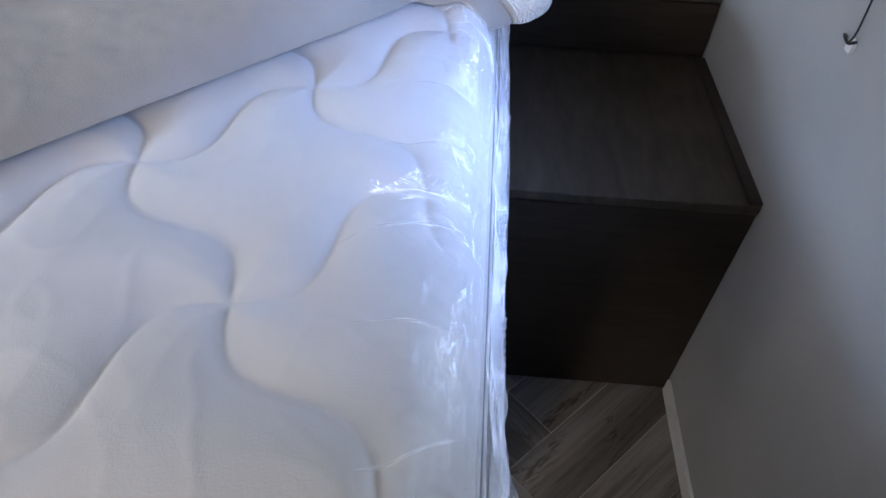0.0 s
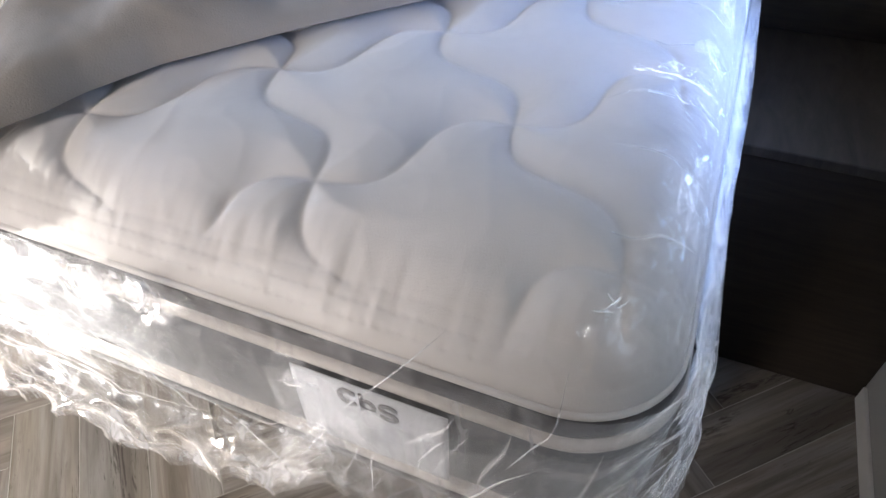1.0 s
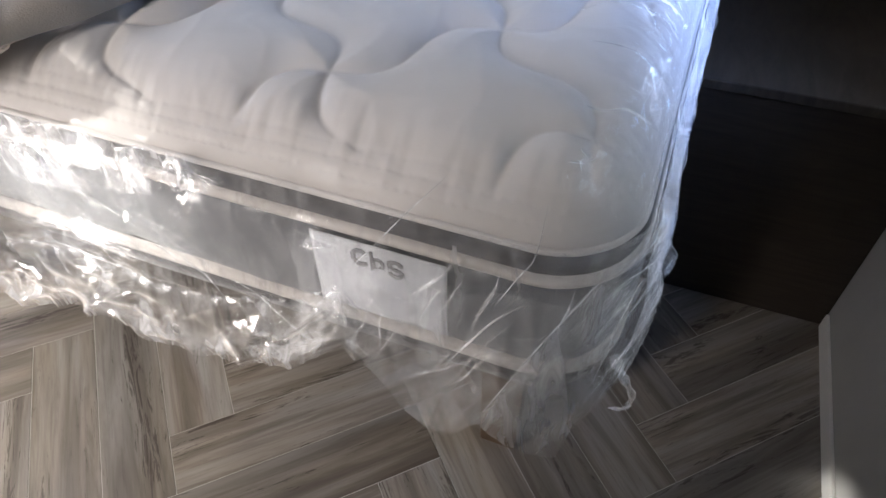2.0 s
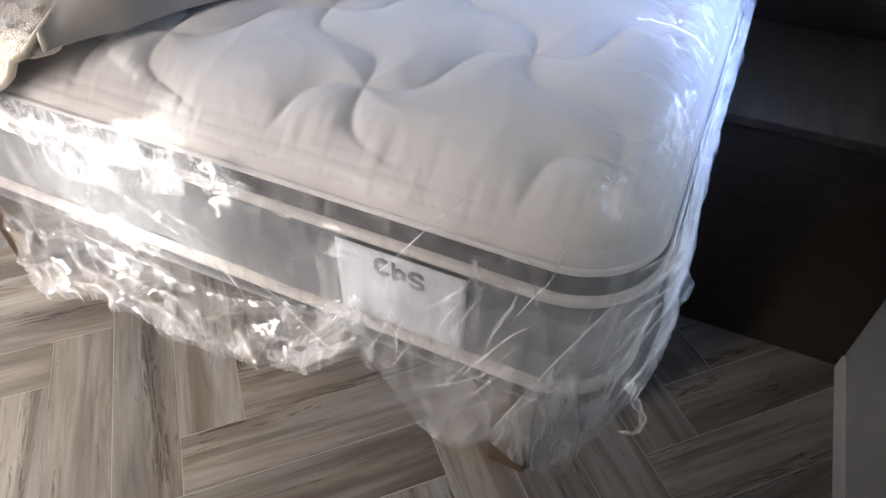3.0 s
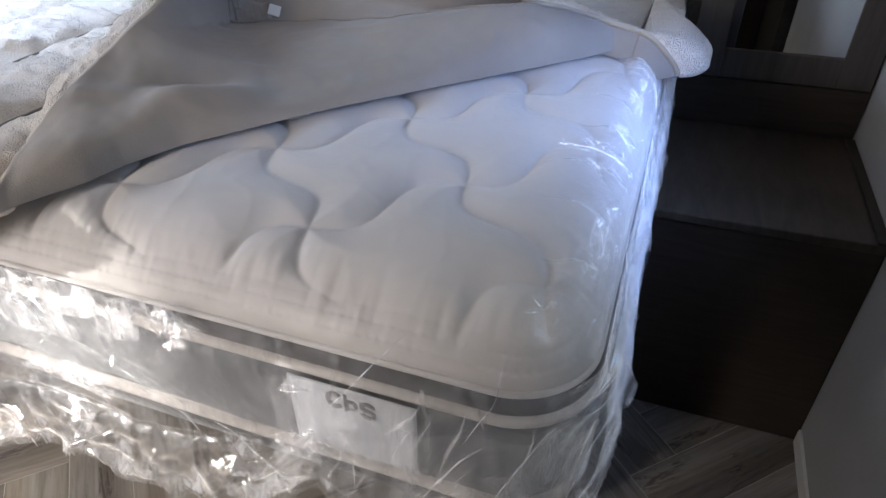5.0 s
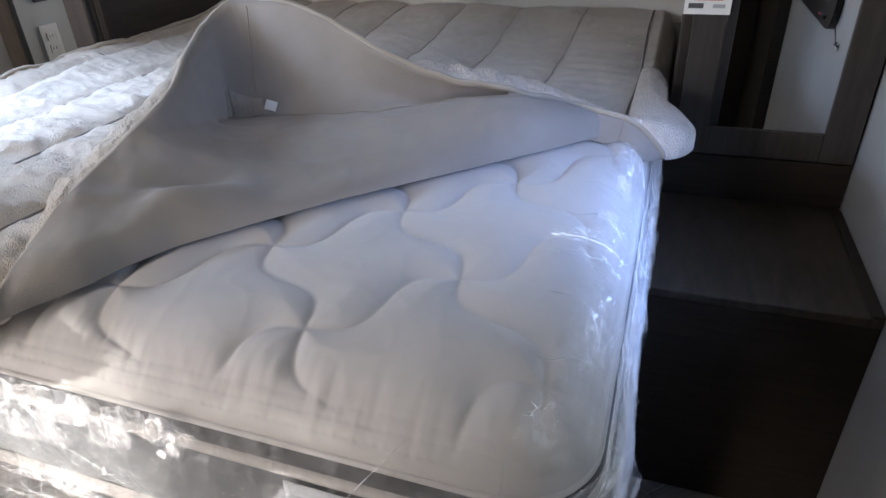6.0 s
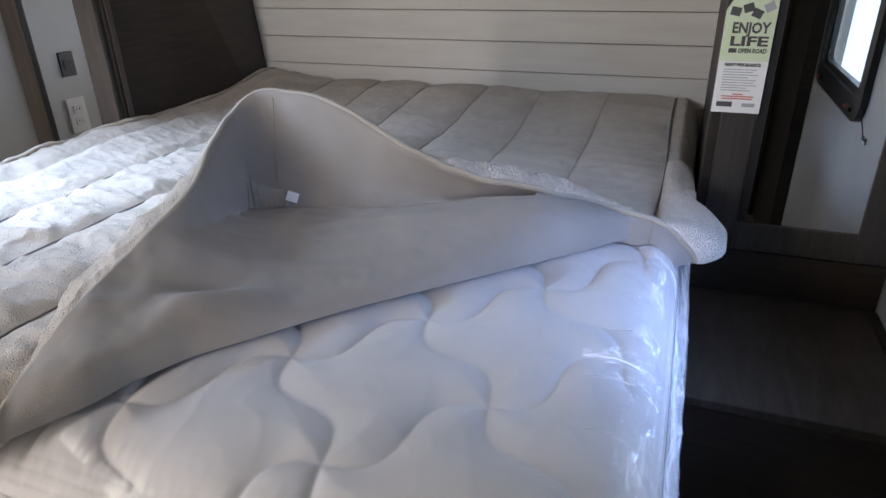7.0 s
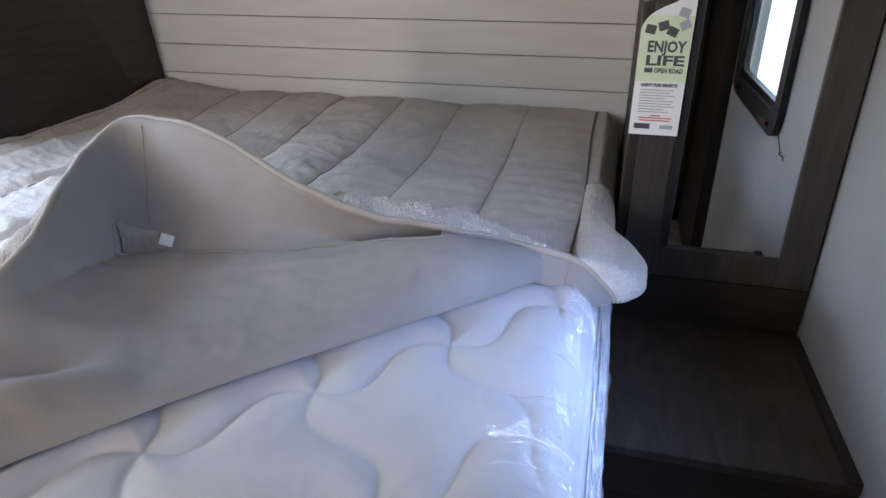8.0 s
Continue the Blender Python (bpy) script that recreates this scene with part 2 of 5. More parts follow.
FILM_TOP = film_material("clinging_plastic_film", 0.012, 0.22, 0.28, 0.06, 40.0)
FILM_SIDE = film_material("taut_side_film", 0.03, 0.34, 0.07, 0.45, 150.0, (1.0, 0.30, 1.0))
FILM_FOLD = film_material("doubled_plastic_film", 0.20, 1.3, 0.06, 0.12, 24.0)
FILM_CRINKLE = film_material("crinkled_plastic_film", 0.20, 1.5, 0.12, 0.55, 30.0, (1.0, 1.0, 0.8))
FILM_BUNCH = film_material("bunched_plastic_film", 0.34, 1.8, 0.13, 0.55, 50.0, (1.0, 1.0, 0.38))
FILM_SHINE = film_material("shining_plastic_film", 0.02, 1.3, 0.07, 0.65, 190.0, (1.0, 0.35, 1.0))
FILM_DIM = film_material("thin_side_film", 0.045, 1.0, 0.10, 0.30, 60.0)
FILM_EDGE = film_material("creased_plastic_film", 0.42, 0.5)
FILM_STREAK = film_material("streaked_plastic_film", 0.11, 0.3)
MIRROR = mirror_material()
GLASS = glass_material()
BLACK = simple("black_plastic", (0.012, 0.012, 0.013), (0.02, 0.02, 0.022), 0.35)
WHITE_PLASTIC = simple("white_plastic", (0.72, 0.71, 0.68), (0.78, 0.77, 0.74), 0.35)
CHARCOAL = simple("charcoal_plastic", (0.035, 0.036, 0.04), (0.05, 0.05, 0.055), 0.5)
RED = simple("red_latch", (0.45, 0.03, 0.025), (0.5, 0.05, 0.04), 0.4)
CHROME = simple("brushed_chrome", (0.6, 0.6, 0.6), (0.7, 0.7, 0.7), 0.2, metal=1.0)
PAPER = simple("white_card", (0.80, 0.80, 0.78), (0.85, 0.85, 0.83), 0.4)
GREEN = simple("pale_green_print", (0.56, 0.68, 0.42), (0.70, 0.78, 0.56), 0.45)
INK = simple("grey_ink", (0.05, 0.05, 0.05), (0.08, 0.08, 0.08), 0.5)
GREY_INK = simple("soft_grey_ink", (0.11, 0.11, 0.115), (0.16, 0.16, 0.165), 0.6)
PALE_INK = simple("pale_ink", (0.32, 0.33, 0.35), (0.42, 0.43, 0.45), 0.5)
RED_INK = simple("red_ink", (0.55, 0.10, 0.09), (0.6, 0.15, 0.12), 0.5)
LABEL = fabric("satin_label", (0.385, 0.392, 0.412), (0.45, 0.458, 0.478), 500, 0.2)
CARE = simple("crumpled_care_label", (0.27, 0.240, 0.212), (0.33, 0.297, 0.265), 0.5, 60.0)
CURTAIN = fabric("white_curtain", (0.72, 0.72, 0.72), (0.8, 0.8, 0.8), 200, 0.3)


# ---- building helpers ----
def finish(name, bm, material, smooth=False):
    me = bpy.data.meshes.new(name)
    bm.normal_update()
    bm.to_mesh(me)
    bm.free()
    me.materials.append(material)
    if smooth:
        me.polygons.foreach_set("use_smooth", [True] * len(me.polygons))
    return me


def part(name, bm, material, parent, label="", smooth=False):
    ob = new(name, finish(name, bm, material, smooth))
    ob.parent = parent
    return tagged(ob, label)


def single(name, bm, material, label="", category="", group="", kind="", smooth=False):
    return tagged(new(name, finish(name, bm, material, smooth)), label, category, group, kind)


def root(name, at, label, category="", group="", kind=""):
    e = new(name)
    e.empty_display_size = 0.05
    e.location = at
    bpy.context.view_layer.update()
    return tagged(e, label, category, group, kind)


def keep(ob, parent):
    """Parents ob without moving it."""
    ob.parent = parent
    ob.matrix_parent_inverse = Matrix.Translation(parent.location).inverted()
    return ob


def kpart(name, bm, material, parent, label="", smooth=False):
    return keep(part(name, bm, material, None, label, smooth), parent)


def box(bm, x0, x1, y0, y1, z0, z1, bevel=0.0):
    r = bmesh.ops.create_cube(bm, size=1.0, matrix=Matrix.LocRotScale(((x0 + x1) / 2, (y0 + y1) / 2, (z0 + z1) / 2), None, (x1 - x0, y1 - y0, z1 - z0)))
    if bevel:
        es = list({e for v in r["verts"] for e in v.link_edges})
        bmesh.ops.bevel(bm, geom=es, offset=bevel, segments=2, affect='EDGES', profile=0.6)
    return bm


def boxm(x0, x1, y0, y1, z0, z1, bevel=0.0):
    return box(bmesh.new(), x0, x1, y0, y1, z0, z1, bevel)


def mesh_grid(rows, flip=False):
    """A sheet through a grid of points; flip turns its outer side round."""
    rows = [list(r)[::-1] for r in rows] if flip else rows
    ny, nx = len(rows), len(rows[0])
    bm = bmesh.new()
    vs = [[bm.verts.new(p) for p in r] for r in rows]
    for j in range(ny - 1):
        for i in range(nx - 1):
            bm.faces.new((vs[j][i], vs[j][i + 1], vs[j + 1][i + 1], vs[j + 1][i]))
    return bm


def tube(pts, r, n=8, bm=None):
    """A round cord along points."""
    bm = bm or bmesh.new()
    rings = []
    for k, p in enumerate(pts):
        d = (pts[min(k + 1, len(pts) - 1)] - pts[max(k - 1, 0)]).normalized()
        a = d.cross(Vector((0.3, 0.2, 1))).normalized()
        b = d.cross(a)
        rr = r(k / (len(pts) - 1)) if callable(r) else r
        rings.append([bm.verts.new(p + rr * (math.cos(2 * math.pi * q / n) * a + math.sin(2 * math.pi * q / n) * b)) for q in range(n)])
    for r0, r1 in zip(rings, rings[1:]):
        for q in range(n):
            bm.faces.new((r0[q], r0[(q + 1) % n], r1[(q + 1) % n], r1[q]))
    bm.faces.new(rings[0][::-1])
    bm.faces.new(rings[-1])
    return bm


def spline(pts, n):
    """Catmull-Rom through points, n samples a span."""
    ps = [Vector(p) for p in pts]
    ps = [2 * ps[0] - ps[1]] + ps + [2 * ps[-1] - ps[-2]]
    out = []
    for k in range(1, len(ps) - 2):
        a, b, c, d = ps[k - 1:k + 3]
        for q in range(n):
            t = q / n
            out.append(0.5 * (2 * b + (c - a) * t + (2 * a - 5 * b + 4 * c - d) * t * t + (3 * b - a - 3 * c + d) * t ** 3))
    return out + [ps[-2]]


def lerp_table(xs, ys, x):
    return float(np.interp(x, xs, ys))


def smooth01(x):
    x = min(1.0, max(0.0, x))
    return x * x * (3 - 2 * x)


def fbm(x, y, z=0.0, octaves=4):
    return noise.fractal(Vector((x, y, z)), 1.0, 2.0, octaves)


# ---- room shell ----
XR, XL, YH, YF, ZC = 0.43, -2.03, 1.80, -1.55, 2.02
WIN = (-0.19, 0.57, 0.90, 1.80)


# the second opening is unseen, added and sized to place the sun patch
LEFT_WIN, SUN_OPENING = (0.00, 0.64, 0.90, 1.87), (-0.60, -0.365, 0.78, 1.52)


def wall_with_windows(name, x0, x1, label, holes):
    """holes: openings (y from, y to, z from, z to) in order along y."""
    bm = bmesh.new()
    y = YF
    for a, b, lo, hi in holes:
        box(bm, x0, x1, y, a, 0, ZC)
        box(bm, x0, x1, a, b, 0, lo)
        box(bm, x0, x1, a, b, hi, ZC)
        y = b
    box(bm, x0, x1, y, YH, 0, ZC)
    return single(name, bm, WALL, label, "wall", kind="structure")


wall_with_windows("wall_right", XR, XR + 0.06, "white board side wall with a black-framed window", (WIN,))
wall_with_windows("wall_left", XL - 0.06, XL, "white board side wall with a black-framed window and an added sun opening", (SUN_OPENING, LEFT_WIN))
# opening made up to hold the fill lamp: x from, x to, top
FILL_OPENING = (-1.56, -0.90, 1.86)
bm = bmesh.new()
box(bm, XL, FILL_OPENING[0], YF - 0.06, YF, 0, ZC)
box(bm, FILL_OPENING[1], XR, YF - 0.06, YF, 0, ZC)
box(bm, FILL_OPENING[0], FILL_OPENING[1], YF - 0.06, YF, FILL_OPENING[2], ZC)
single("wall_foot", bm, WALL, "plain white wall with an unseen opening added for the fill lamp", "wall", kind="structure")
single("ceiling", boxm(XL - 0.06, XR + 0.06, YF - 0.06, YH + 0.08, ZC, ZC + 0.05), CEIL, "plain white ceiling board", "ceiling", kind="structure")
floor = single("floor", boxm(XL - 0.06, XR + 0.06, YF - 0.06, YH + 0.08, -0.06, -0.0009), JOINT, "grey weathered wood-look planks laid in a herringbone", "floor", kind="structure")
single("baseboard", boxm(XR - 0.008, XR - 0.0003, -0.34, 0.668, 0.0, 0.045, 0.002), WHITE_PLASTIC, "thin white baseboard strip along the side wall", "baseboard", kind="structure")

# head wall: shiplap boards with open joints
head = single("wall_head", boxm(XL, XR, YH + 0.006, YH + 0.07, 0, ZC), GROOVE, "white shiplap boards across the head of the bed", "wall", kind="structure")
z = 0.476
while z < ZC:
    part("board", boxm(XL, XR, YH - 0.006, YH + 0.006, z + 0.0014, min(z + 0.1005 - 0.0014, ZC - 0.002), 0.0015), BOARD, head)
    z += 0.1005


# bright open air outside the side window
OPEN_AIR = glow("bright_open_air", (0.78, 0.87, 1.0), 1.8)
single("backdrop", boxm(XR + 0.25, XR + 0.27, -2.05, 1.3, 0.5, 2.2), OPEN_AIR, "plain bright daylight outside the window", "backdrop", kind="structure")


# ---- windows ----
def rounded_rect(a, b, lo, hi, r, n=6):
    pts = []
    for cy, cz, k in ((b - r, hi - r, 0), (a + r, hi - r, 1), (a + r, lo + r, 2), (b - r, lo + r, 3)):
        for q in range(n + 1):
            t = math.pi / 2 * (k + q / n)
            pts.append((cy + r * math.cos(t), cz + r * math.sin(t)))
    return pts


def ring(bm, outer, inner, x0, x1):
    n = len(outer)
    vs = [[bm.verts.new((x, y, zz)) for y, zz in loop] for x, loop in ((x0, outer), (x1, outer), (x1, inner), (x0, inner))]
    for k in range(4):
        p, q = vs[k], vs[(k + 1) % 4]
        for i in range(n):
            bm.faces.new((p[i], p[(i + 1) % n], q[(i + 1) % n], q[i]))
    bmesh.ops.recalc_face_normals(bm, faces=bm.faces)
    return bm


def window(name, xw, side, hole, label):
    """side: +1 where the room lies towards +x."""
    a, b, lo, hi = hole
    w = root(name, (xw, (a + b) / 2, lo), label, "window", kind="structure")
    outer = rounded_rect(a - 0.02, b + 0.02, lo - 0.02, hi + 0.02, 0.075)
    inner = rounded_rect(a + 0.045, b - 0.045, lo + 0.05, hi - 0.045, 0.05)
    kpart("window_frame", ring(bmesh.new(), outer, inner, xw - 0.004 * side, xw + 0.02 * side), BLACK, w)
    bm = bmesh.new()
    inner2 = rounded_rect(a + 0.065, b - 0.065, lo + 0.07, hi - 0.065, 0.04)
    ring(bm, inner, inner2, xw - 0.012 * side, xw + 0.008 * side)
    kpart("window_sash", bm, BLACK, w)
    pane = kpart("pane", boxm(xw - 0.022, xw - 0.018, a + 0.05, b - 0.05, lo + 0.055, hi - 0.05) if side > 0 else boxm(xw + 0.018, xw + 0.022, a + 0.05, b - 0.05, lo + 0.055, hi - 0.05), GLASS, w)
    pane.visible_shadow = False
    for y in (a + 0.10, b - 0.10):
        bm = boxm(min(xw + 0.02 * side, xw + 0.030 * side), max(xw + 0.02 * side, xw + 0.030 * side), y - 0.035, y + 0.035, lo + 0.004, lo + 0.018, 0.004)
        latch = kpart("latch", bm, BLACK, w, "black window latch")
        kpart("latch_tip", boxm(min(xw + 0.0302 * side, xw + 0.034 * side), max(xw + 0.0302 * side, xw + 0.034 * side), y - 0.03, y + 0.002, lo + 0.007, lo + 0.014, 0.001), RED, latch, "red latch tip")
    return w


window("window_1", XR, -1, WIN, "black-framed window with rounded corners and red latches")
window("window_2", XL, 1, LEFT_WIN, "black-framed window with rounded corners and red latches")

window("window_3", XL, 1, SUN_OPENING, "black-framed window with rounded corners and red latches")


def pleated_shade(hole, top):
    """White pleated shade drawn over a window of the left wall, up to a height. Unseen, added to block the sun."""
    a, b, lo, _ = hole
    s = root("window_shade", (XL, (a + b) / 2, lo), "white pleated shade added unseen to block the sun", "window shade", "shades of the side windows")
    n = int((top - lo) / 0.02)
    rows = [[(XL + 0.004 + (0.012 if k % 2 else 0.0), y, lo + (top - lo) * k / n) for y in np.linspace(a + 0.03, b - 0.03, 6)] for k in range(n + 1)]
    cloth = kpart("cloth", mesh_grid(rows), CURTAIN, s)
    thick = cloth.modifiers.new("thick", 'SOLIDIFY')
    thick.thickness = 0.002
    for zz in (lo - 0.006, top):
        kpart("rail", boxm(XL + 0.0205, XL + 0.038, a + 0.025, b - 0.025, zz, zz + 0.016, 0.002), WHITE_PLASTIC, s, "white shade rail")
    return s


pleated_shade(LEFT_WIN, 1.86)
pleated_shade(SUN_OPENING, 1.10)


def wall_hook(y, zz):
    """Small dark cord hold-down with a clear base and a cord up to the window."""
    h = root("cord_hook", (XR, y, zz), "small dark cord hook with a clear plastic base", "hook")
    kpart("base", boxm(XR - 0.006, XR, y - 0.008, y + 0.008, zz - 0.014, zz + 0.004, 0.002), WHITE_PLASTIC, h, "clear plastic base")
    kpart("hook", tube(spline([(XR - 0.004, y + 0.018, zz - 0.002), (XR - 0.012, y + 0.010, zz + 0.004), (XR - 0.012, y - 0.006, zz + 0.001), (XR - 0.005, y - 0.012, zz + 0.006)], 4), 0.0022), BLACK, h)
    kpart("cord", tube(spline([(XR - 0.01, y - 0.004, zz + 0.002), (XR - 0.012, y - 0.012, zz + 0.02), (XR - 0.026, y - 0.03, zz + 0.08)], 4), 0.0014, 6), BLACK, h)
    return h


wall_hook(0.664, 0.862)


def outlet(name, x, y, zz, face, material, label, slots, hw=0.036, hh=0.058):
    """A wall plate facing face along x."""
    o = root(name, (x, y, zz), label, "outlet", "outlets by the bed")
    s = lambda a, b: (min(x + a * face, x + b * face), max(x + a * face, x + b * face))
    kpart("plate", boxm(*s(0.0, 0.006), y - hw, y + hw, zz - hh, zz + hh, 0.002), material, o)
    for dz in slots:
        k = kpart("socket", boxm(*s(0.005, 0.008), y - 0.016, y + 0.016, zz + dz - 0.014, zz + dz + 0.014, 0.003), material, o)
        bm = bmesh.new()
        for dy in (-0.006, 0.006):
            box(bm, *s(0.0075, 0.0086), y + dy - 0.001, y + dy + 0.001, zz + dz - 0.004, zz + dz + 0.006)
        kpart("slot", bm, INK, k)
    return o


outlet("power_outlet", XL, 0.815, 0.875, 1, WHITE_PLASTIC, "white double power outlet plate on the wall", (-0.02, 0.02))
outlet("usb_outlet", XL, 0.808, 1.045, 1, CHARCOAL, "charcoal charging outlet plate on the wall", (0.0,), 0.028, 0.040)


# ---- wardrobes and nightstands ----
def wardrobe(x0, x1, y0, inner, label):
    """Tall unit with a mirror door. inner: +1 when the bed lies towards +x."""
    zb = 0.69
    w = root("wardrobe", ((x0 + x1) / 2, y0 + 0.02, 0.566), label, "wardrobe", "wardrobes beside the bed")
    kpart("body", boxm(x0, x1, y0 + 0.024, YH - 0.008, 0.5665, ZC - 0.002, 0.002), DARK_WOOD, w)
    if inner > 0:
        for v in w.children[0].data.vertices:
            if v.co.x > x1 - 0.01 and v.co.y > YH - 0.02:
                v.co.x -= 0.10 * (v.co.z - 0.60)
    kpart("lower_panel", boxm(x0 + 0.003, x1 - 0.003, y0 + 0.008, y0 + 0.023, 0.568, zb - 0.006, 0.002), DARK_WOOD, w)
    d = kpart("door", boxm(x0 + 0.02, x1 - 0.006, y0 + 0.012, y0 + 0.023, zb, ZC - 0.02, 0.001), BLACK, w)
    sa, sb = (x0 + 0.02, x0 + 0.093), (x1 - 0.08, x1 - 0.006)
    for s in (sa, sb):
        kpart("stile", boxm(s[0], s[1], y0, y0 + 0.0115, zb, ZC - 0.02, 0.003), TRIM_WOOD if x0 < -1 else STILE_WOOD, d)
    kpart("rail", boxm(sa[1] + 0.0005, sb[0] - 0.0005, y0, y0 + 0.0115, zb, 0.76, 0.003), TRIM_WOOD if x0 < -1 else STILE_WOOD, d)
    kpart("rail", boxm(sa[1] + 0.0005, sb[0] - 0.0005, y0, y0 + 0.0115, ZC - 0.10, ZC - 0.02, 0.003), TRIM_WOOD if x0 < -1 else STILE_WOOD, d)
    kpart("mirror", boxm(sa[1] + 0.0008, sb[0] - 0.0008, y0 + 0.006, y0 + 0.0112, 0.761, ZC - 0.101), MIRROR, d, "clear mirror glass")
    # black strip paints the dark gap and dark reflection at the mirror's edge
    kpart("gasket", boxm(sa[1] + 0.001, sa[1] + 0.019, y0 + 0.0035, y0 + 0.0058, 0.762, ZC - 0.102, 0.0005), BLACK, d, "black strip drawn for the dark gap and reflection beside the mirror")
    kpart("bead", boxm(sa[1] + 0.0192, sa[1] + 0.0206, y0 + 0.0045, y0 + 0.0058, 0.762, ZC - 0.102, 0.0008), CHARCOAL, d, "slim dark bead")
    xs = x1 + 0.0003 if inner > 0 else x0 - 0.0043
    kpart("edge_strip", boxm(xs, xs + 0.004, y0 + 0.034, y0 + 0.052, 0.568, ZC - 0.004, 0.001), TRIM_WOOD, w, "slim brown edge strip")
    return w


wardrobe(0.0, XR - 0.001, 1.134, -1, "dark wood wardrobe with a framed mirror door")
wardrobe(XL + 0.001, -1.63, 0.99, 1, "dark wood wardrobe with a brown framed mirror door")


def nightstand(x0, x1, y0, y1, label):
    n = root("nightstand", ((x0 + x1) / 2, (y0 + y1) / 2, 0), label, "nightstand", "nightstands beside the bed")
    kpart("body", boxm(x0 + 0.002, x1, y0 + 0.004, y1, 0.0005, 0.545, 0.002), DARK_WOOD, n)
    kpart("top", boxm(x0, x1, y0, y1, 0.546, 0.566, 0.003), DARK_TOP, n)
    return n


ns = nightstand(-0.10, XR - 0.001, 0.67, YH - 0.008, "dark brown laminate nightstand box built in beside the bed")
kpart("end_strip", boxm(XR - 0.022, XR - 0.0012, 0.672, 1.133, 0.5662, 0.572, 0.001), DARK_WOOD, ns, "dark edging strip along the wall")
nightstand(XL + 0.001, -1.53, 0.55, YH - 0.008, "dark brown laminate nightstand box built in beside the bed")
single("tall_cabinet", boxm(XR - 0.05, XR - 0.0006, -1.545, -0.345, 0.0005, ZC - 0.003, 0.003), DARK_WOOD, "tall dark wood cabinet front on the side wall", "cabinet")


# unseen body, added to keep the foot lamp off the right floor and wall
closet = root("closet", (-0.18, -1.25, 0.0), "tall dark wood block added unseen at the foot wall to shade the right side", "closet")
kpart("body", boxm(-0.80, XR - 0.052, YF + 0.0006, -0.975, 0.0005, ZC - 0.003, 0.003), DARK_WOOD, closet)
for xa in (-0.797, -0.209):
    leaf = kpart("door", boxm(xa, xa + 0.583, -0.9745, -0.957, 0.04, ZC - 0.05, 0.003), DARK_WOOD, closet)
    kpart("handle", boxm(-0.26 if xa < -0.5 else -0.19, -0.248 if xa < -0.5 else -0.178, -0.9565, -0.935, 0.95, 1.10, 0.004), CHROME, leaf, "chrome bar handle")


# ---- bed base ----
base = root("bed_base", (-0.8, 0.9, 0), "dark wood bed platform on rough wooden legs", "bed")
kpart("deck", boxm(-1.56, -0.06, 0.06, YH - 0.012, 0.512, 0.536, 0.002), DARK_WOOD, base)
kpart("plinth", boxm(-1.52, -0.115, 0.30, YH - 0.012, 0.0005, 0.511, 0.002), DARK_WOOD, base)


def bed_leg(x, y):
    bm = bmesh.new()
    box(bm, x - 0.045, x + 0.045, y - 0.02, y + 0.02, 0.0005, 0.5115, 0.004)
    for v in bm.verts:
        if v.co.z < 0.1:
            v.co.x = x + (v.co.x - x) * 0.8
    kpart("leg", bm, LEG_WOOD, base, "rough brown wooden leg")


bed_leg(-0.185, 0.13)
bed_leg(-1.50, 0.11)

# ---- mattress ----
MX0, MX1, MY0, MY1, MR = -1.585, -0.03, -0.085, 1.785, 0.095
MTOP, MEDGE = 0.858, 0.776


def inside(x, y):
    """Distance to the mattress outline, from within (0 outside)."""
    dx, dy = min(x - MX0, MX1 - x), min(y - MY0, MY1 - y)
    if dx < MR and dy < MR:
        return MR - math.hypot(MR - dx, MR - dy)
    return min(dx, dy)


def pull_in(x, y):
    """Moves a point of the corner square on to the rounded outline."""
    dx, dy = min(x - MX0, MX1 - x), min(y - MY0, MY1 - y)
    if dx < MR and dy < MR:
        h = math.hypot(MR - dx, MR - dy)
        if h > MR:
            cx = MX0 + MR if x - MX0 < MX1 - x else MX1 - MR
            cy = MY0 + MR if y - MY0 < MY1 - y else MY1 - MR
            return cx + (x - cx) * MR / h, cy + (y - cy) * MR / h
    return x, y


def crease(x, y, z=0.0):
    return 1 - abs(noise.noise(Vector((x, y, z)))) * 2


def seam_gap(x, y):
    """Distance in metres to the nearest quilting seam, an ogee lattice."""
    dx, dy = x + 0.242, y - 0.183
    be = (0.166 * dx + 0.146 * dy) / 0.0470
    al = (0.155 * dx - 0.147 * dy) / 0.0470
    g1 = be + 0.115 * math.sin(2 * math.pi * al)
    g2 = al - 0.125 * math.sin(2 * math.pi * be)
    return min(abs(g1 - round(g1)), abs(g2 - round(g2))) * 0.205


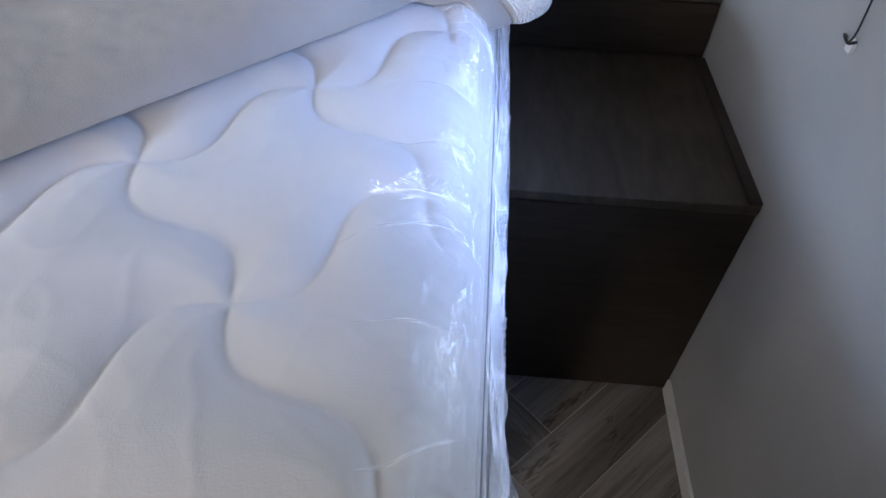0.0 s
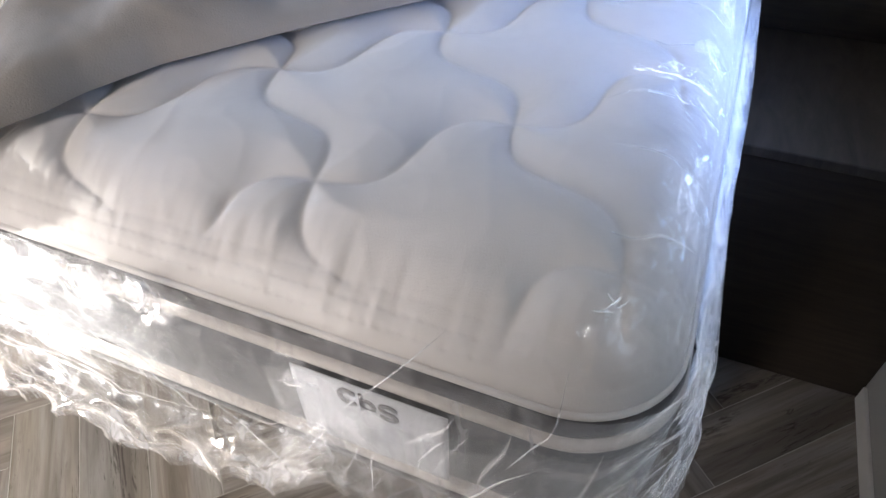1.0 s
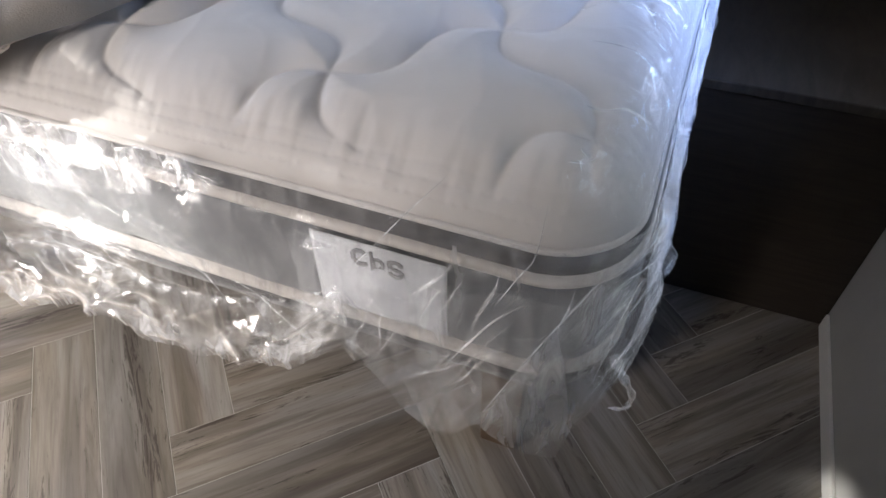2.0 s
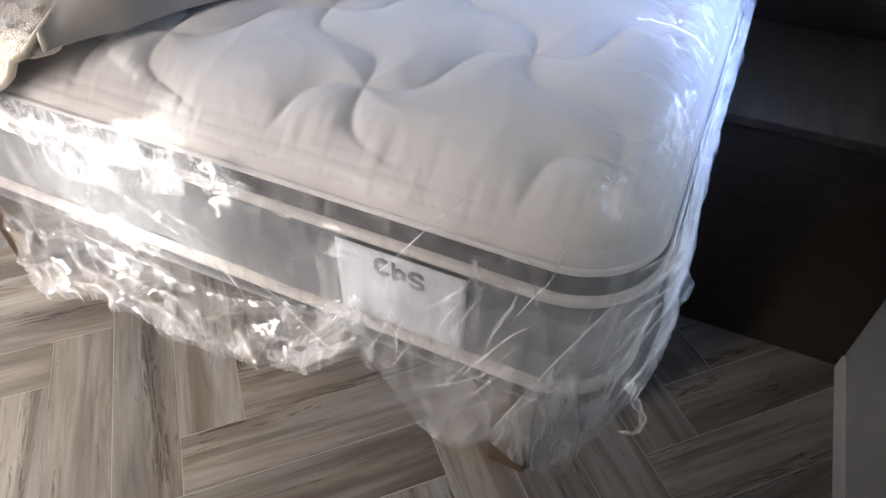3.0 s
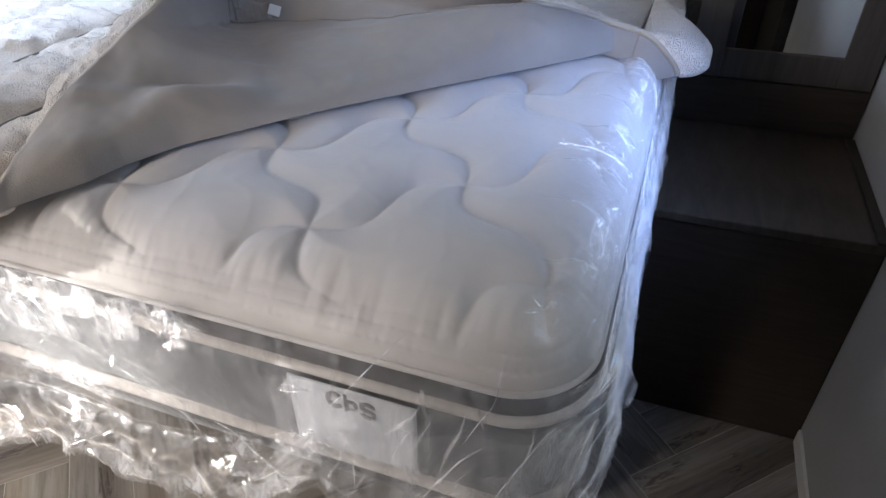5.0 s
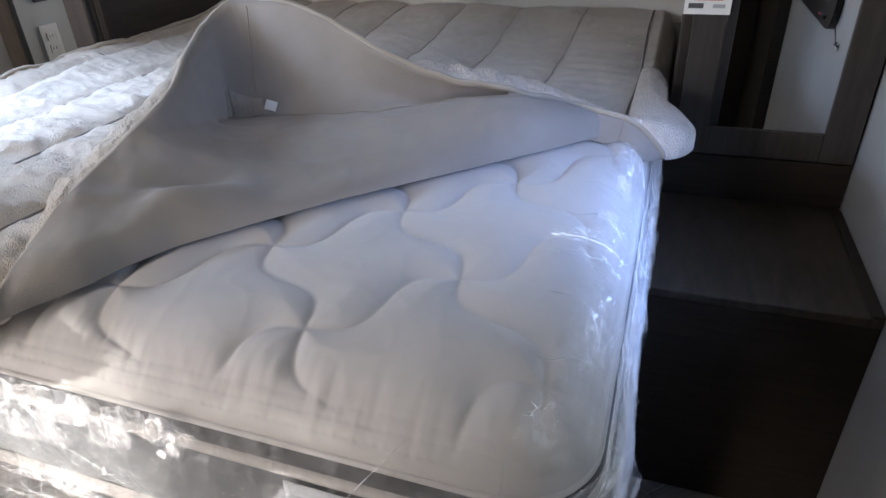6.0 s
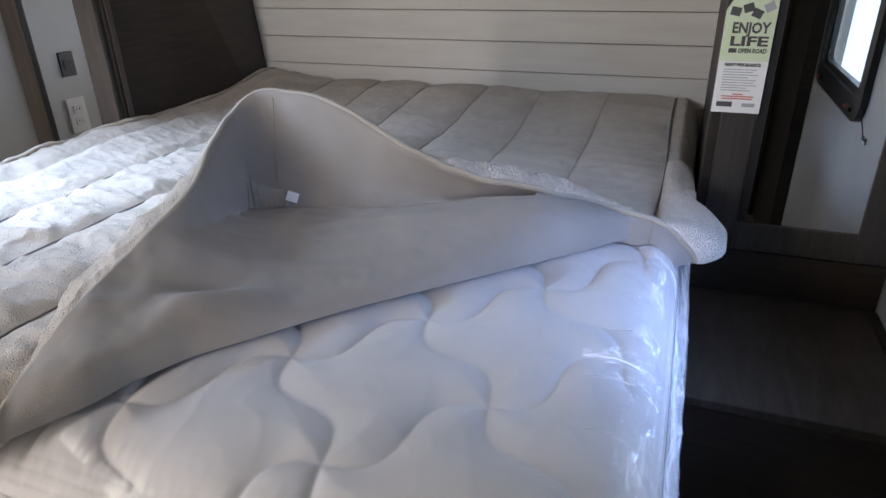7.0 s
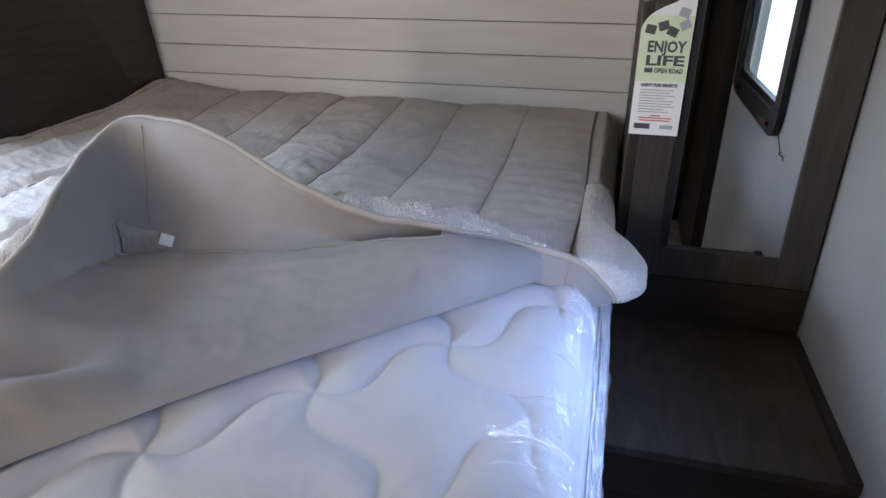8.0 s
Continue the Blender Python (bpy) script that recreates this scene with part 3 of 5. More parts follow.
def mattress_z(x, y):
    e = max(0.0, inside(x, y))
    # rounded along the sides, a longer slope at the foot
    foot = smooth01((MX1 - x - (y - MY0)) / 0.12 + 0.5)
    near = math.sqrt(max(0.0, 1 - (1 - min(1.0, e / 0.05)) ** 2))
    gentle = 0.35 * near + 0.65 * (1 - (1 - min(1.0, e / 0.150)) ** 2.2)
    full = 0.36 * near + 0.64 * (1 - (1 - min(1.0, e / 0.130)) ** 2.2)
    # pressed up square beside the blanket
    square = math.sqrt(max(0.0, 1 - (1 - min(1.0, e / 0.06)) ** 2))
    full += (square - full) * smooth01((y - 0.40) / 0.30)
    dome = full + (gentle - full) * foot
    d = seam_gap(x, y)
    puff = 0.0130 * (1 - math.exp(-d / 0.026)) - 0.0012 * math.exp(-(d / 0.0040) ** 2)
    puff *= smooth01((e - 0.012) / 0.050)
    # gathers that run in from the border, strongest where a seam ends
    along = x if y - MY0 < MX1 - x else y
    rim = math.exp(-((e - 0.040) / 0.030) ** 2) * (0.35 + 0.65 * math.exp(-d / 0.03))
    corner = smooth01(abs((MX1 - x) - (y - MY0)) / 0.05)
    rim *= 0.0042 * corner * fbm(along * 62, e * 12, 2.0, 2)
    tack = -0.0020 * math.exp(-((e - 0.010) / 0.0020) ** 2) - 0.0015 * math.exp(-((e - 0.021) / 0.0020) ** 2) - 0.0008 * math.exp(-((e - 0.032) / 0.0022) ** 2)
    tack *= 0.6 + 0.4 * corner * math.sin(along * 520)
    return MEDGE + (MTOP - 0.014 - MEDGE) * dome + puff + rim + tack + 0.003 * fbm(x * 5, y * 5) + 0.0010 * max(0.0, crease(x * 14 + 3 * y, y * 14, 6.0)) ** 4


def outline(step):
    """Points and outward normals round the mattress, from the head end of the left side, by the foot, to the head end of the right side."""
    out = []

    def side(p, q, n):
        L = (Vector(q) - Vector(p)).length
        for i in range(int(L / step)):
            out.append((Vector(p).lerp(Vector(q), i * step / L), Vector(n)))

    side((MX0, MY1), (MX0, MY0 + MR), (-1, 0))
    for i in range(int(MR * 1.571 / step)):
        t = i * step / MR
        n = Vector((-math.cos(t), -math.sin(t)))
        out.append((Vector((MX0 + MR, MY0 + MR)) + MR * n, n))
    side((MX0 + MR, MY0), (MX1 - MR, MY0), (0, -1))
    for i in range(int(MR * 1.571 / step)):
        t = i * step / MR
        n = Vector((math.sin(t), -math.cos(t)))
        out.append((Vector((MX1 - MR, MY0 + MR)) + MR * n, n))
    side((MX1, MY0 + MR), (MX1, MY1), (1, 0))
    out.append((Vector((MX1, MY1)), Vector((1, 0))))
    return out


def loft(profile, step=0.012, wobble=0.0):
    """A band round the mattress: profile rows of outward offset and height."""
    rows = []
    for off, zz in profile:
        rows.append([(*(p + n * (off + wobble * fbm(p.x * 7, p.y * 7, zz * 5))), zz + wobble * fbm(p.x * 4, p.y * 4, 7)) for p, n in outline(step)])
    return mesh_grid(rows, True)


def roundish(z0, z1, out, n=8):
    zc, h = (z0 + z1) / 2, (z0 - z1) / 2
    return [(out * math.sin(math.pi * k / n), zc + h * math.cos(math.pi * k / n)) for k in range(n + 1)]


mattress = root("mattress", (-0.8, 0.8, 0.5365), "white quilted mattress with a grey side band on the platform", "mattress")
xs = np.concatenate([np.linspace(MX0, -1.0, 50), np.linspace(-1.0, MX1 - 0.05, 310)[1:], np.linspace(MX1 - 0.05, MX1, 34)[1:]])
ys = np.concatenate([np.linspace(MY0, MY0 + 0.06, 46), np.linspace(MY0 + 0.06, 0.85, 290)[1:], np.linspace(0.85, MY1, 60)[1:]])
rows = []
for y in ys:
    r = []
    for x in xs:
        px, py = pull_in(x, y)
        r.append((px, py, mattress_z(px, py)))
    rows.append(r)
kpart("quilted_top", mesh_grid(rows), TICKING, mattress, "white quilted pillow top", True)
kpart("top_piping", loft(roundish(0.7775, 0.7680, 0.0035)), TICKING, mattress, "white piping", True)
kpart("tape", loft([(0.0, 0.768), (0.004, 0.763), (0.006, 0.755), (0.003, 0.744)]), TAPE, mattress, "charcoal border tape", True)
kpart("piping", loft(roundish(0.744, 0.727, 0.010)), PIPING, mattress, "cream piping", True)
kpart("side_panel", loft([(0.0, 0.728), (0.009, 0.70), (0.012, 0.66), (0.009, 0.62), (0.0, 0.596)], 0.012, 0.004), GREY, mattress, "grey knit side", True)
kpart("piping", loft(roundish(0.597, 0.577, 0.010)), PIPING, mattress, "cream piping", True)
kpart("lower_tape", loft([(0.0, 0.578), (0.005, 0.569), (0.003, 0.551), (-0.02, 0.541), (-0.3, 0.5365)]), TAPE, mattress, "charcoal border tape", True)


def label_on_mattress():
    x0, x1, zt, zb = -0.362, -0.203, 0.730, 0.619
    l = []
    for j in range(17):
        v = j / 16
        r = []
        for i in range(25):
            u = i / 24
            # pressed into a lozenge by the film
            dent = max(0.0, 1 - abs(u - 0.52) / 0.34 - abs(v - 0.60) / 0.42)
            edge = max(0.0, 0.22 - min(u, 1 - u)) / 0.22
            r.append((x0 + (x1 - x0) * u, MY0 - 0.0135 - 0.0070 * min(1.0, 1.5 * dent) - 0.0020 * edge * v, zt + (zb - zt) * v - 0.004 * math.sin(math.pi * u) * v))
        l.append(r)
    lab = part("brand_label", mesh_grid(l), LABEL, None, "silvery satin brand label", True)
    keep(lab, mattress)
    sol = lab.modifiers.new("thick", 'SOLIDIFY')
    sol.thickness = 0.0012
    bm = bmesh.new()
    y0, y1 = MY0 - 0.0162, MY0 - 0.0148
    # mark: ring with a gap, ring with a stem, two stacked bars
    cx = -0.306
    for k in range(10):
        t = math.pi * (0.3 + 1.4 * k / 9)
        box(bm, cx + 0.010 * math.cos(t) - 0.003, cx + 0.010 * math.cos(t) + 0.003, y0, y1, 0.706 + 0.012 * math.sin(t) - 0.003, 0.706 + 0.012 * math.sin(t) + 0.003)
    cx = -0.282
    for k in range(12):
        t = 2 * math.pi * k / 12
        box(bm, cx + 0.007 * math.cos(t) - 0.0025, cx + 0.007 * math.cos(t) + 0.0025, y0, y1, 0.702 + 0.008 * math.sin(t) - 0.0025, 0.702 + 0.008 * math.sin(t) + 0.0025)
    box(bm, cx - 0.010, cx - 0.006, y0, y1, 0.684, 0.721)
    for k in range(16):
        t = math.pi * (0.15 + 1.35 * k / 8) if k < 8 else math.pi * (0.5 - 1.35 * (k - 8) / 7)
        zc = 0.7075 if k < 8 else 0.6945
        box(bm, -0.258 + 0.0085 * math.cos(t) - 0.0028, -0.258 + 0.0085 * math.cos(t) + 0.0028, y0, y1, zc + 0.0065 * math.sin(t) - 0.0026, zc + 0.0065 * math.sin(t) + 0.0026)
    for v in bm.verts:
        v.co.x, v.co.z = -0.281 + (v.co.x + 0.281) * 0.86, 0.706 + (v.co.z - 0.703) * 0.86
    kpart("mark", bm, GREY_INK, lab, "dark printed mark")
    bm = bmesh.new()
    for zz, w in ((0.676, 0.014), (0.664, 0.046), (0.655, 0.034)):
        box(bm, -0.278 - w / 2, -0.278 + w / 2, MY0 - 0.0212, MY0 - 0.0195, zz - 0.002, zz + 0.002)
    kpart("print_line", bm, PALE_INK, lab, "small pale print")


label_on_mattress()

# ---- clear plastic mattress bag ----
bag = root("mattress_bag", (-0.8, 0.2, 0.57), "clear crinkled plastic bag pulled over the mattress", "plastic bag")


# places where the film is bunched: x, y, reach along x, reach along y, height
BUNCHES = ((-0.088, 0.345, 0.05, 0.03, 1.0), (-0.135, 0.325, 0.03, 0.02, 0.6), (-0.055, 0.69, 0.035, 0.05, 1.0), (-0.075, 0.52, 0.02, 0.05, 0.6),
           (-0.085, -0.03, 0.04, 0.03, 0.6), (-0.60, -0.07, 0.18, 0.03, 0.6), (-0.80, -0.06, 0.15, 0.05, 0.8), (-0.05, 0.1, 0.03, 0.5, 0.35))


def film_top():
    rows = []
    for y in np.linspace(MY0 - 0.008, 1.10, 220):
        r = []
        for x in np.linspace(-1.0, MX1 + 0.008, 190):
            px, py = pull_in(min(x, MX1), max(y, MY0))
            bunch = sum(h * math.exp(-((px - bx) / rx) ** 2 - ((py - by) / ry) ** 2) for bx, by, rx, ry, h in BUNCHES)
            lift = bunch * (0.006 * max(0.0, crease(px * 26, py * 17, 3.0)) ** 2 + 0.003 * max(0.0, crease(px * 55 + py * 20, py * 40, 8.0)) ** 2)
            edge = math.exp(-((MX1 - px) / 0.07) ** 2)
            lift += edge * 0.006 * max(0.0, crease(px * 10, py * 5, 1.0)) ** 2
            # pulled folds that run in from the side
            lift += 0.004 * math.exp(-((MX1 - px) / 0.16) ** 2) * max(0.0, crease((py - 0.35 * px) * 8, px * 1.2, 4.0)) ** 4
            r.append((px + (0.008 if x > MX1 else 0), py - (0.008 if y < MY0 else 0), mattress_z(px, py) + 0.0035 + lift))
        rows.append(r)
    return mesh_grid(rows)


def film_patch(cx, cy, rx, ry):
    """A patch of doubled, crinkled film on the top, oval."""
    rows = []
    for j in range(9):
        r = []
        for i in range(28):
            t = 2 * math.pi * i / 27
            rad = (j + 0.3) / 8.3 * (1 + 0.35 * math.sin(3 * t + cx * 40) + 0.2 * math.sin(7 * t))
            x, y = pull_in(min(MX1, cx + rx * rad * math.cos(t)), max(MY0, cy + ry * rad * math.sin(t)))
            r.append((x, y, mattress_z(x, y) + 0.0065 + 0.003 * max(0.0, crease(x * 30, y * 30, 2.0)) ** 2))
        rows.append(r)
    return mesh_grid(rows, True)


for cx, cy, rx, ry in ((-0.088, 0.345, 0.036, 0.018), (-0.135, 0.325, 0.016, 0.010), (-0.060, 0.695, 0.030, 0.036), (-0.060, 0.57, 0.012, 0.06), (-0.085, -0.03, 0.026, 0.022),
                       (-0.055, 0.16, 0.012, 0.06), (-0.075, 0.30, 0.024, 0.008), (-0.070, 0.42, 0.018, 0.022)):
    kpart("crinkled_patch", film_patch(cx, cy, rx, ry), FILM_SHINE if cx > -0.4 else FILM_BUNCH, bag, "crinkled doubled film", True)

def film_edge():
    """Doubled film drawn up over the side edge of the top, with an uneven inner edge."""
    rows = []
    for y in np.linspace(-0.02, 0.74, 240):
        reach = 0.052 + 0.035 * fbm(y * 7, 1.0, 5.0) + 0.012 * crease(y * 22, 4.0)
        r = []
        for i in range(34):
            x, yy = pull_in(MX1 + 0.004 - reach * (1 - i / 33), y)
            folds = 0.003 * max(0.0, crease((y - 0.5 * x) * 14, x * 4, 7.0)) ** 3 + 0.0012 * max(0.0, crease(y * 30, x * 20, 2.0)) ** 2
            r.append((x, yy, mattress_z(min(x, MX1), yy) + 0.0065 + folds * math.sin(math.pi * min(1.0, 0.1 + i / 33))))
        rows.append(r)
    return mesh_grid(rows)


# window glints on the film, painted as short milky threads
glints = random.Random(11)
for cx, cy, spread, count in ((-0.090, 0.345, 0.03, 4), (-0.140, 0.320, 0.02, 3), (-0.070, 0.69, 0.03, 4), (-0.085, 0.45, 0.03, 3), (-0.105, -0.02, 0.02, 4)):
    for q in range(count):
        x, y, a = glints.gauss(cx, spread * 0.6), glints.gauss(cy, spread * 0.6), glints.uniform(-0.4, 1.2)
        n = glints.uniform(0.004, 0.014)
        line = []
        for t in (-1.0, -0.3, 0.4, 1.0):
            px, py = pull_in(min(MX1 - 0.004, x + n * t * math.cos(a)), max(MY0 + 0.004, y + n * t * math.sin(a) + 0.0006 * t * t))
            line.append((px, py, mattress_z(px, py) + 0.0062))
        kpart("crease", tube(spline(line, 4), lambda t: 0.0002 + 0.0006 * math.sin(math.pi * t), 6), FILM_EDGE, bag, "short milky thread painted as a glint on the film", True)

kpart("side_edge", film_edge(), FILM_SIDE, bag, "doubled film drawn over the side edge", True)
kpart("top_sheet", film_top(), FILM_TOP, bag, "clear film clinging to the quilted top", True)

# height of the loose hem along the way round, by metres from the foot corner (minus: along the foot, plus: along the side)
HEM_S = [-1.5, -1.0, -0.90, -0.72, -0.61, -0.53, -0.46, -0.365, -0.28, -0.265, -0.205, -0.14, -0.10, -0.085, -0.055, -0.04, -0.02, 0.0, 0.04, 0.08, 0.16, 0.30, 0.42, 0.6, 1.2]
HEM_Z = [0.40, 0.42, 0.40, 0.457, 0.445, 0.436, 0.453, 0.506, 0.585, 0.56, 0.465, 0.455, 0.53, 0.55, 0.53, 0.517, 0.565, 0.602, 0.63, 0.635, 0.60, 0.555, 0.57, 0.58, 0.58]


def film_skirt():
    ol = outline(0.0045)
    corner = min(range(len(ol)), key=lambda k: (ol[k][0] - Vector((MX1 - 0.028, MY0 + 0.028))).length)
    cols = []
    for k, (p, n) in enumerate(ol):
        s = (k - corner) * 0.0045
        if -0.95 < s < 1.15:
            cols.append((s, p, n))
    rows = []
    for j in range(76):
        v = j / 75
        r = []
        for s, p, n in cols:
            hem = lerp_table(HEM_S, HEM_Z, s)
            zz = 0.787 + (hem - 0.787) * v
            loose = v ** 1.3
            right = smooth01((s + 0.03) / 0.08)
            cornerish = math.exp(-(s / 0.16) ** 2)
            foot = smooth01((-s - 0.22) / 0.12)
            hug = smooth01((s - 0.02) / 0.06)
            off = 0.013 - 0.010 * hug * (1 - v) ** 4 + loose * (0.018 - 0.012 * right + 0.020 * cornerish * (1 - 0.7 * right) + 0.016 * math.exp(-((s - 0.20) / 0.05) ** 2))
            off += (0.003 + 0.014 * loose) * (1 - 0.6 * right) * fbm(s * 4.0, v * 1.0, 1.0, 2)
            off += (0.002 + 0.007 * loose) * (1 - 0.4 * right) * max(0.0, crease(s * 7 + v * 2.5, v * 0.8, 5.0)) ** 3
            off += right * (0.004 + 0.011 * loose + 0.006 * math.sin(math.pi * min(1.0, v * 2.2))) * max(0.0, crease(s * 13 + v * 3, v * 4.0, 2.0)) ** 2
            # gathered band above the loose hem and bunched film over the border at the far end of the foot
            band = foot * smooth01((v - 0.66) / 0.06)
            off += band * 0.010 * max(0.0, crease(s * 11, v * 6.0, 9.0)) ** 2
            off += band * 0.004 * max(0.0, crease(s * 22 + v * 5, v * 8.0, 3.0)) ** 2
            knot = foot * math.exp(-((s + 0.40) / 0.07) ** 2 - ((v - 0.85) / 0.14) ** 2) + smooth01((-s - 0.42) / 0.2) * math.exp(-((v - 0.12) / 0.12) ** 2)
            off += knot * (0.004 * max(0.0, crease(s * 22 + v * 6, v * 5, 4.0)) ** 2 + 0.004 * max(0.0, crease(s * 44, v * 15, 6.0)) ** 2)
            # drawn thread along the gathered seam
            off -= foot * 0.006 * math.exp(-((v - 0.66) / 0.015) ** 2)
            off = max(0.0215 - 0.010 * right if v > 0.16 else 0.010 + 0.07 * max(0.0, v - 0.04) - 0.009 * hug * (1 - v / 0.12), off)
            q = p + n * off
            r.append((q.x, q.y, zz + 0.006 * loose * fbm(s * 9, v * 2, 4.0)))
        rows.append(r)
    return rows, [c[0] for c in cols]


SKIRT, SKIRT_S = film_skirt()
kpart("skirt", mesh_grid(SKIRT, True), FILM, bag, "loose wrinkled film hanging round the mattress", True)
side = [k for k, s in enumerate(SKIRT_S) if s > -0.03]
kpart("side_layer", mesh_grid([[(r[k][0] + 0.003 + 0.002 * math.sin(j * 0.3 + k * 0.05), r[k][1], r[k][2] + 0.004) for k in side] for j, r in enumerate(SKIRT)], True), FILM_DIM, bag, "doubled film along the side", True)
# second, crinkled layer where the film is gathered: along the foot hem, and bunched over the border
gathered = [k for k, s in enumerate(SKIRT_S) if s < -0.26]
lift = lambda p, d: (p[0], p[1] - d, p[2])
corner_cols = [k for k, s in enumerate(SKIRT_S) if -0.34 < s < 0.02]
kpart("corner_layer", mesh_grid([[lift(r[k], 0.004 + 0.003 * math.sin(k * 0.11 + j * 0.07)) for k in corner_cols] for j, r in enumerate(SKIRT[18:], 18)], True), FILM, bag, "second layer of film at the corner", True)
kpart("hem_band", mesh_grid([[(r[k][0], r[k][1] - 0.0045, r[k][2]) for k in gathered] for r in SKIRT[69:]] + [[(SKIRT[-1][k][0], SKIRT[-1][k][1] - 0.003, SKIRT[-1][k][2] - 0.008 * q) for k in gathered] for q in (1, 2)], True), FILM_FOLD, bag, "flat welded edge of the film", True)
far_rows = []
for j, r in enumerate(SKIRT[4:52], 4):
    last = -0.40 - 0.16 * (j / 52) - 0.05 * fbm(j * 0.13, 2.0, 1.0)
    cols = np.linspace(-0.94, last, 90)
    far_rows.append([lift(r[min(len(SKIRT_S) - 1, max(0, round((s - SKIRT_S[0]) / 0.0045)))], 0.005 + 0.002 * math.sin(s * 60 + j * 0.2)) for s in cols])
kpart("far_layer", mesh_grid(far_rows, True), FILM_DIM, bag, "second layer of film drawn along the foot", True)
puckers = random.Random(5)
for k in gathered[4::6]:
    p = Vector(SKIRT[49][k]) + Vector((0, -0.006, puckers.uniform(-0.004, 0.004)))
    kpart("pucker", tube([p + Vector((-0.005, 0, puckers.uniform(-0.003, 0.003))), p + Vector((0, -0.002, 0)), p + Vector((0.005, 0, puckers.uniform(-0.005, 0.005)))], lambda t: 0.0004 + 0.0016 * math.sin(math.pi * t), 5), FILM_EDGE, bag, "small pucker in the film", True)
kpart("gathered_hem", mesh_grid([[lift(r[k], 0.003) for k in gathered] for r in SKIRT[50:]], True), FILM_CRINKLE, bag, "gathered crinkled hem of film", True)


def skirt_patch(s0, v0, rs, rv):
    """An oval of crumpled film lying on the hanging film."""
    rows = []
    for j in range(10):
        r = []
        for i in range(33):
            t = 2 * math.pi * i / 32
            rad = (j + 0.2) / 9.2 * (1 + 0.3 * math.sin(3 * t + s0 * 40) + 0.16 * math.sin(7 * t + 1))
            s, v = s0 + rs * rad * math.cos(t), min(1.0, max(0.0, v0 + rv * rad * math.sin(t)))
            k = min(len(SKIRT_S) - 1, max(0, round((s - SKIRT_S[0]) / 0.0045)))
            p = SKIRT[round(v * 75)][k]
            up = 0.0035 + 0.005 * max(0.0, crease(s * 30, v * 8, 2.0)) ** 2 * (1 - rad * 0.6)
            r.append((p[0], p[1] - up, p[2]))
        rows.append(r)
    return mesh_grid(rows)


for s0, v0, rs, rv in ((-0.70, 0.11, 0.13, 0.16), (-0.55, 0.08, 0.06, 0.10), (-0.46, 0.07, 0.035, 0.07), (-0.66, 0.50, 0.08, 0.06), (-0.30, 0.30, 0.02, 0.03)):
    kpart("crinkled_patch", skirt_patch(s0, v0, rs, rv), FILM_BUNCH, bag, "crumpled film on the mattress border", True)


def on_skirt(s, zz, off=0.004):
    """A point on the hanging film: s along the way round, at a height."""
    k = min(len(SKIRT_S) - 1, max(0, round((s - SKIRT_S[0]) / 0.0045)))
    hem = lerp_table(HEM_S, HEM_Z, s)
    p = SKIRT[min(75, max(0, round(75 * (0.787 - zz) / (0.787 - hem))))][k]
    return Vector((p[0] + (off if s > 0 else 0.0), p[1] - (off if s <= 0 else 0.0), p[2]))


# pulled folds; milky threads paint the streaks of light along them
pulls = random.Random(23)
for q in range(26):
    if q < 16:
        s0, z0 = pulls.uniform(-0.30, -0.01), pulls.uniform(0.60, 0.76)
        slant, drop, wide = pulls.gauss(-0.35, 0.25), pulls.uniform(0.05, 0.15), pulls.uniform(0.0006, 0.0022)
    else:
        s0, z0 = pulls.uniform(-0.85, -0.36), pulls.uniform(0.58, 0.72)
        slant, drop, wide = pulls.gauss(1.6, 0.9), pulls.uniform(0.03, 0.07), pulls.uniform(0.0006, 0.0018)
    pts = [on_skirt(s0 + slant * drop * t + 0.006 * math.sin(3 * t + q), max(z0 - drop * t, lerp_table(HEM_S, HEM_Z, s0 + slant * drop * t) + 0.01)) for t in (0.0, 0.25, 0.5, 0.75, 1.0)]
    kpart("pulled_fold", tube(spline(pts, 6), lambda t: 0.0002 + wide * math.sin(math.pi * t), 5), FILM_STREAK if wide > 0.0010 else FILM_EDGE, bag, "fine pulled fold in the film with its bright streak drawn milky", True)


# folds pulled in over the top, light streaks painted the same way
for y0, run, back in ((0.31, 0.13, 0.055), (0.20, 0.10, 0.045), (0.44, 0.11, 0.04), (0.10, 0.08, 0.05), (0.53, 0.09, 0.03)):
    pts = []
    for t in (0.0, 0.25, 0.5, 0.75, 1.0):
        x, y = MX1 - 0.006 - run * t, y0 - back * t + 0.006 * math.sin(4 * t + y0 * 20)
        pts.append((x, y, mattress_z(x, y) + 0.0050))
    kpart("pulled_fold", tube(spline(pts, 6), lambda t: 0.0002 + 0.0012 * math.sin(math.pi * t), 5), FILM_STREAK, bag, "fine pulled fold in the film with its bright streak drawn milky", True)


def film_fold():
    """The folded-over triangle of film at the corner."""
    rows = []
    for j in range(25):
        v = j / 24
        a = Vector((-0.055, -0.135, 0.805)).lerp(Vector((-0.153, -0.150, 0.540)), v)
        b = Vector((-0.016, -0.075, 0.762)).lerp(Vector((-0.055, -0.150, 0.525)), v)
        r = []
        for i in range(25):
            u = i / 24
            p = a.lerp(b, u) + Vector((0.35, -0.9, 0)) * (0.012 * math.sin(math.pi * u) + 0.006 * fbm(u * 3, v * 3, 2))
            r.append(p)
        rows.append(r)
    return mesh_grid(rows, True)


kpart("corner_fold", film_fold(), FILM_FOLD, bag, "folded-over corner of film", True)
wisp = [Vector(p) for p in ((-0.022, -0.06, 0.615), (-0.006, -0.062, 0.586), (0.008, -0.064, 0.561), (0.004, -0.066, 0.535), (-0.012, -0.064, 0.523))]
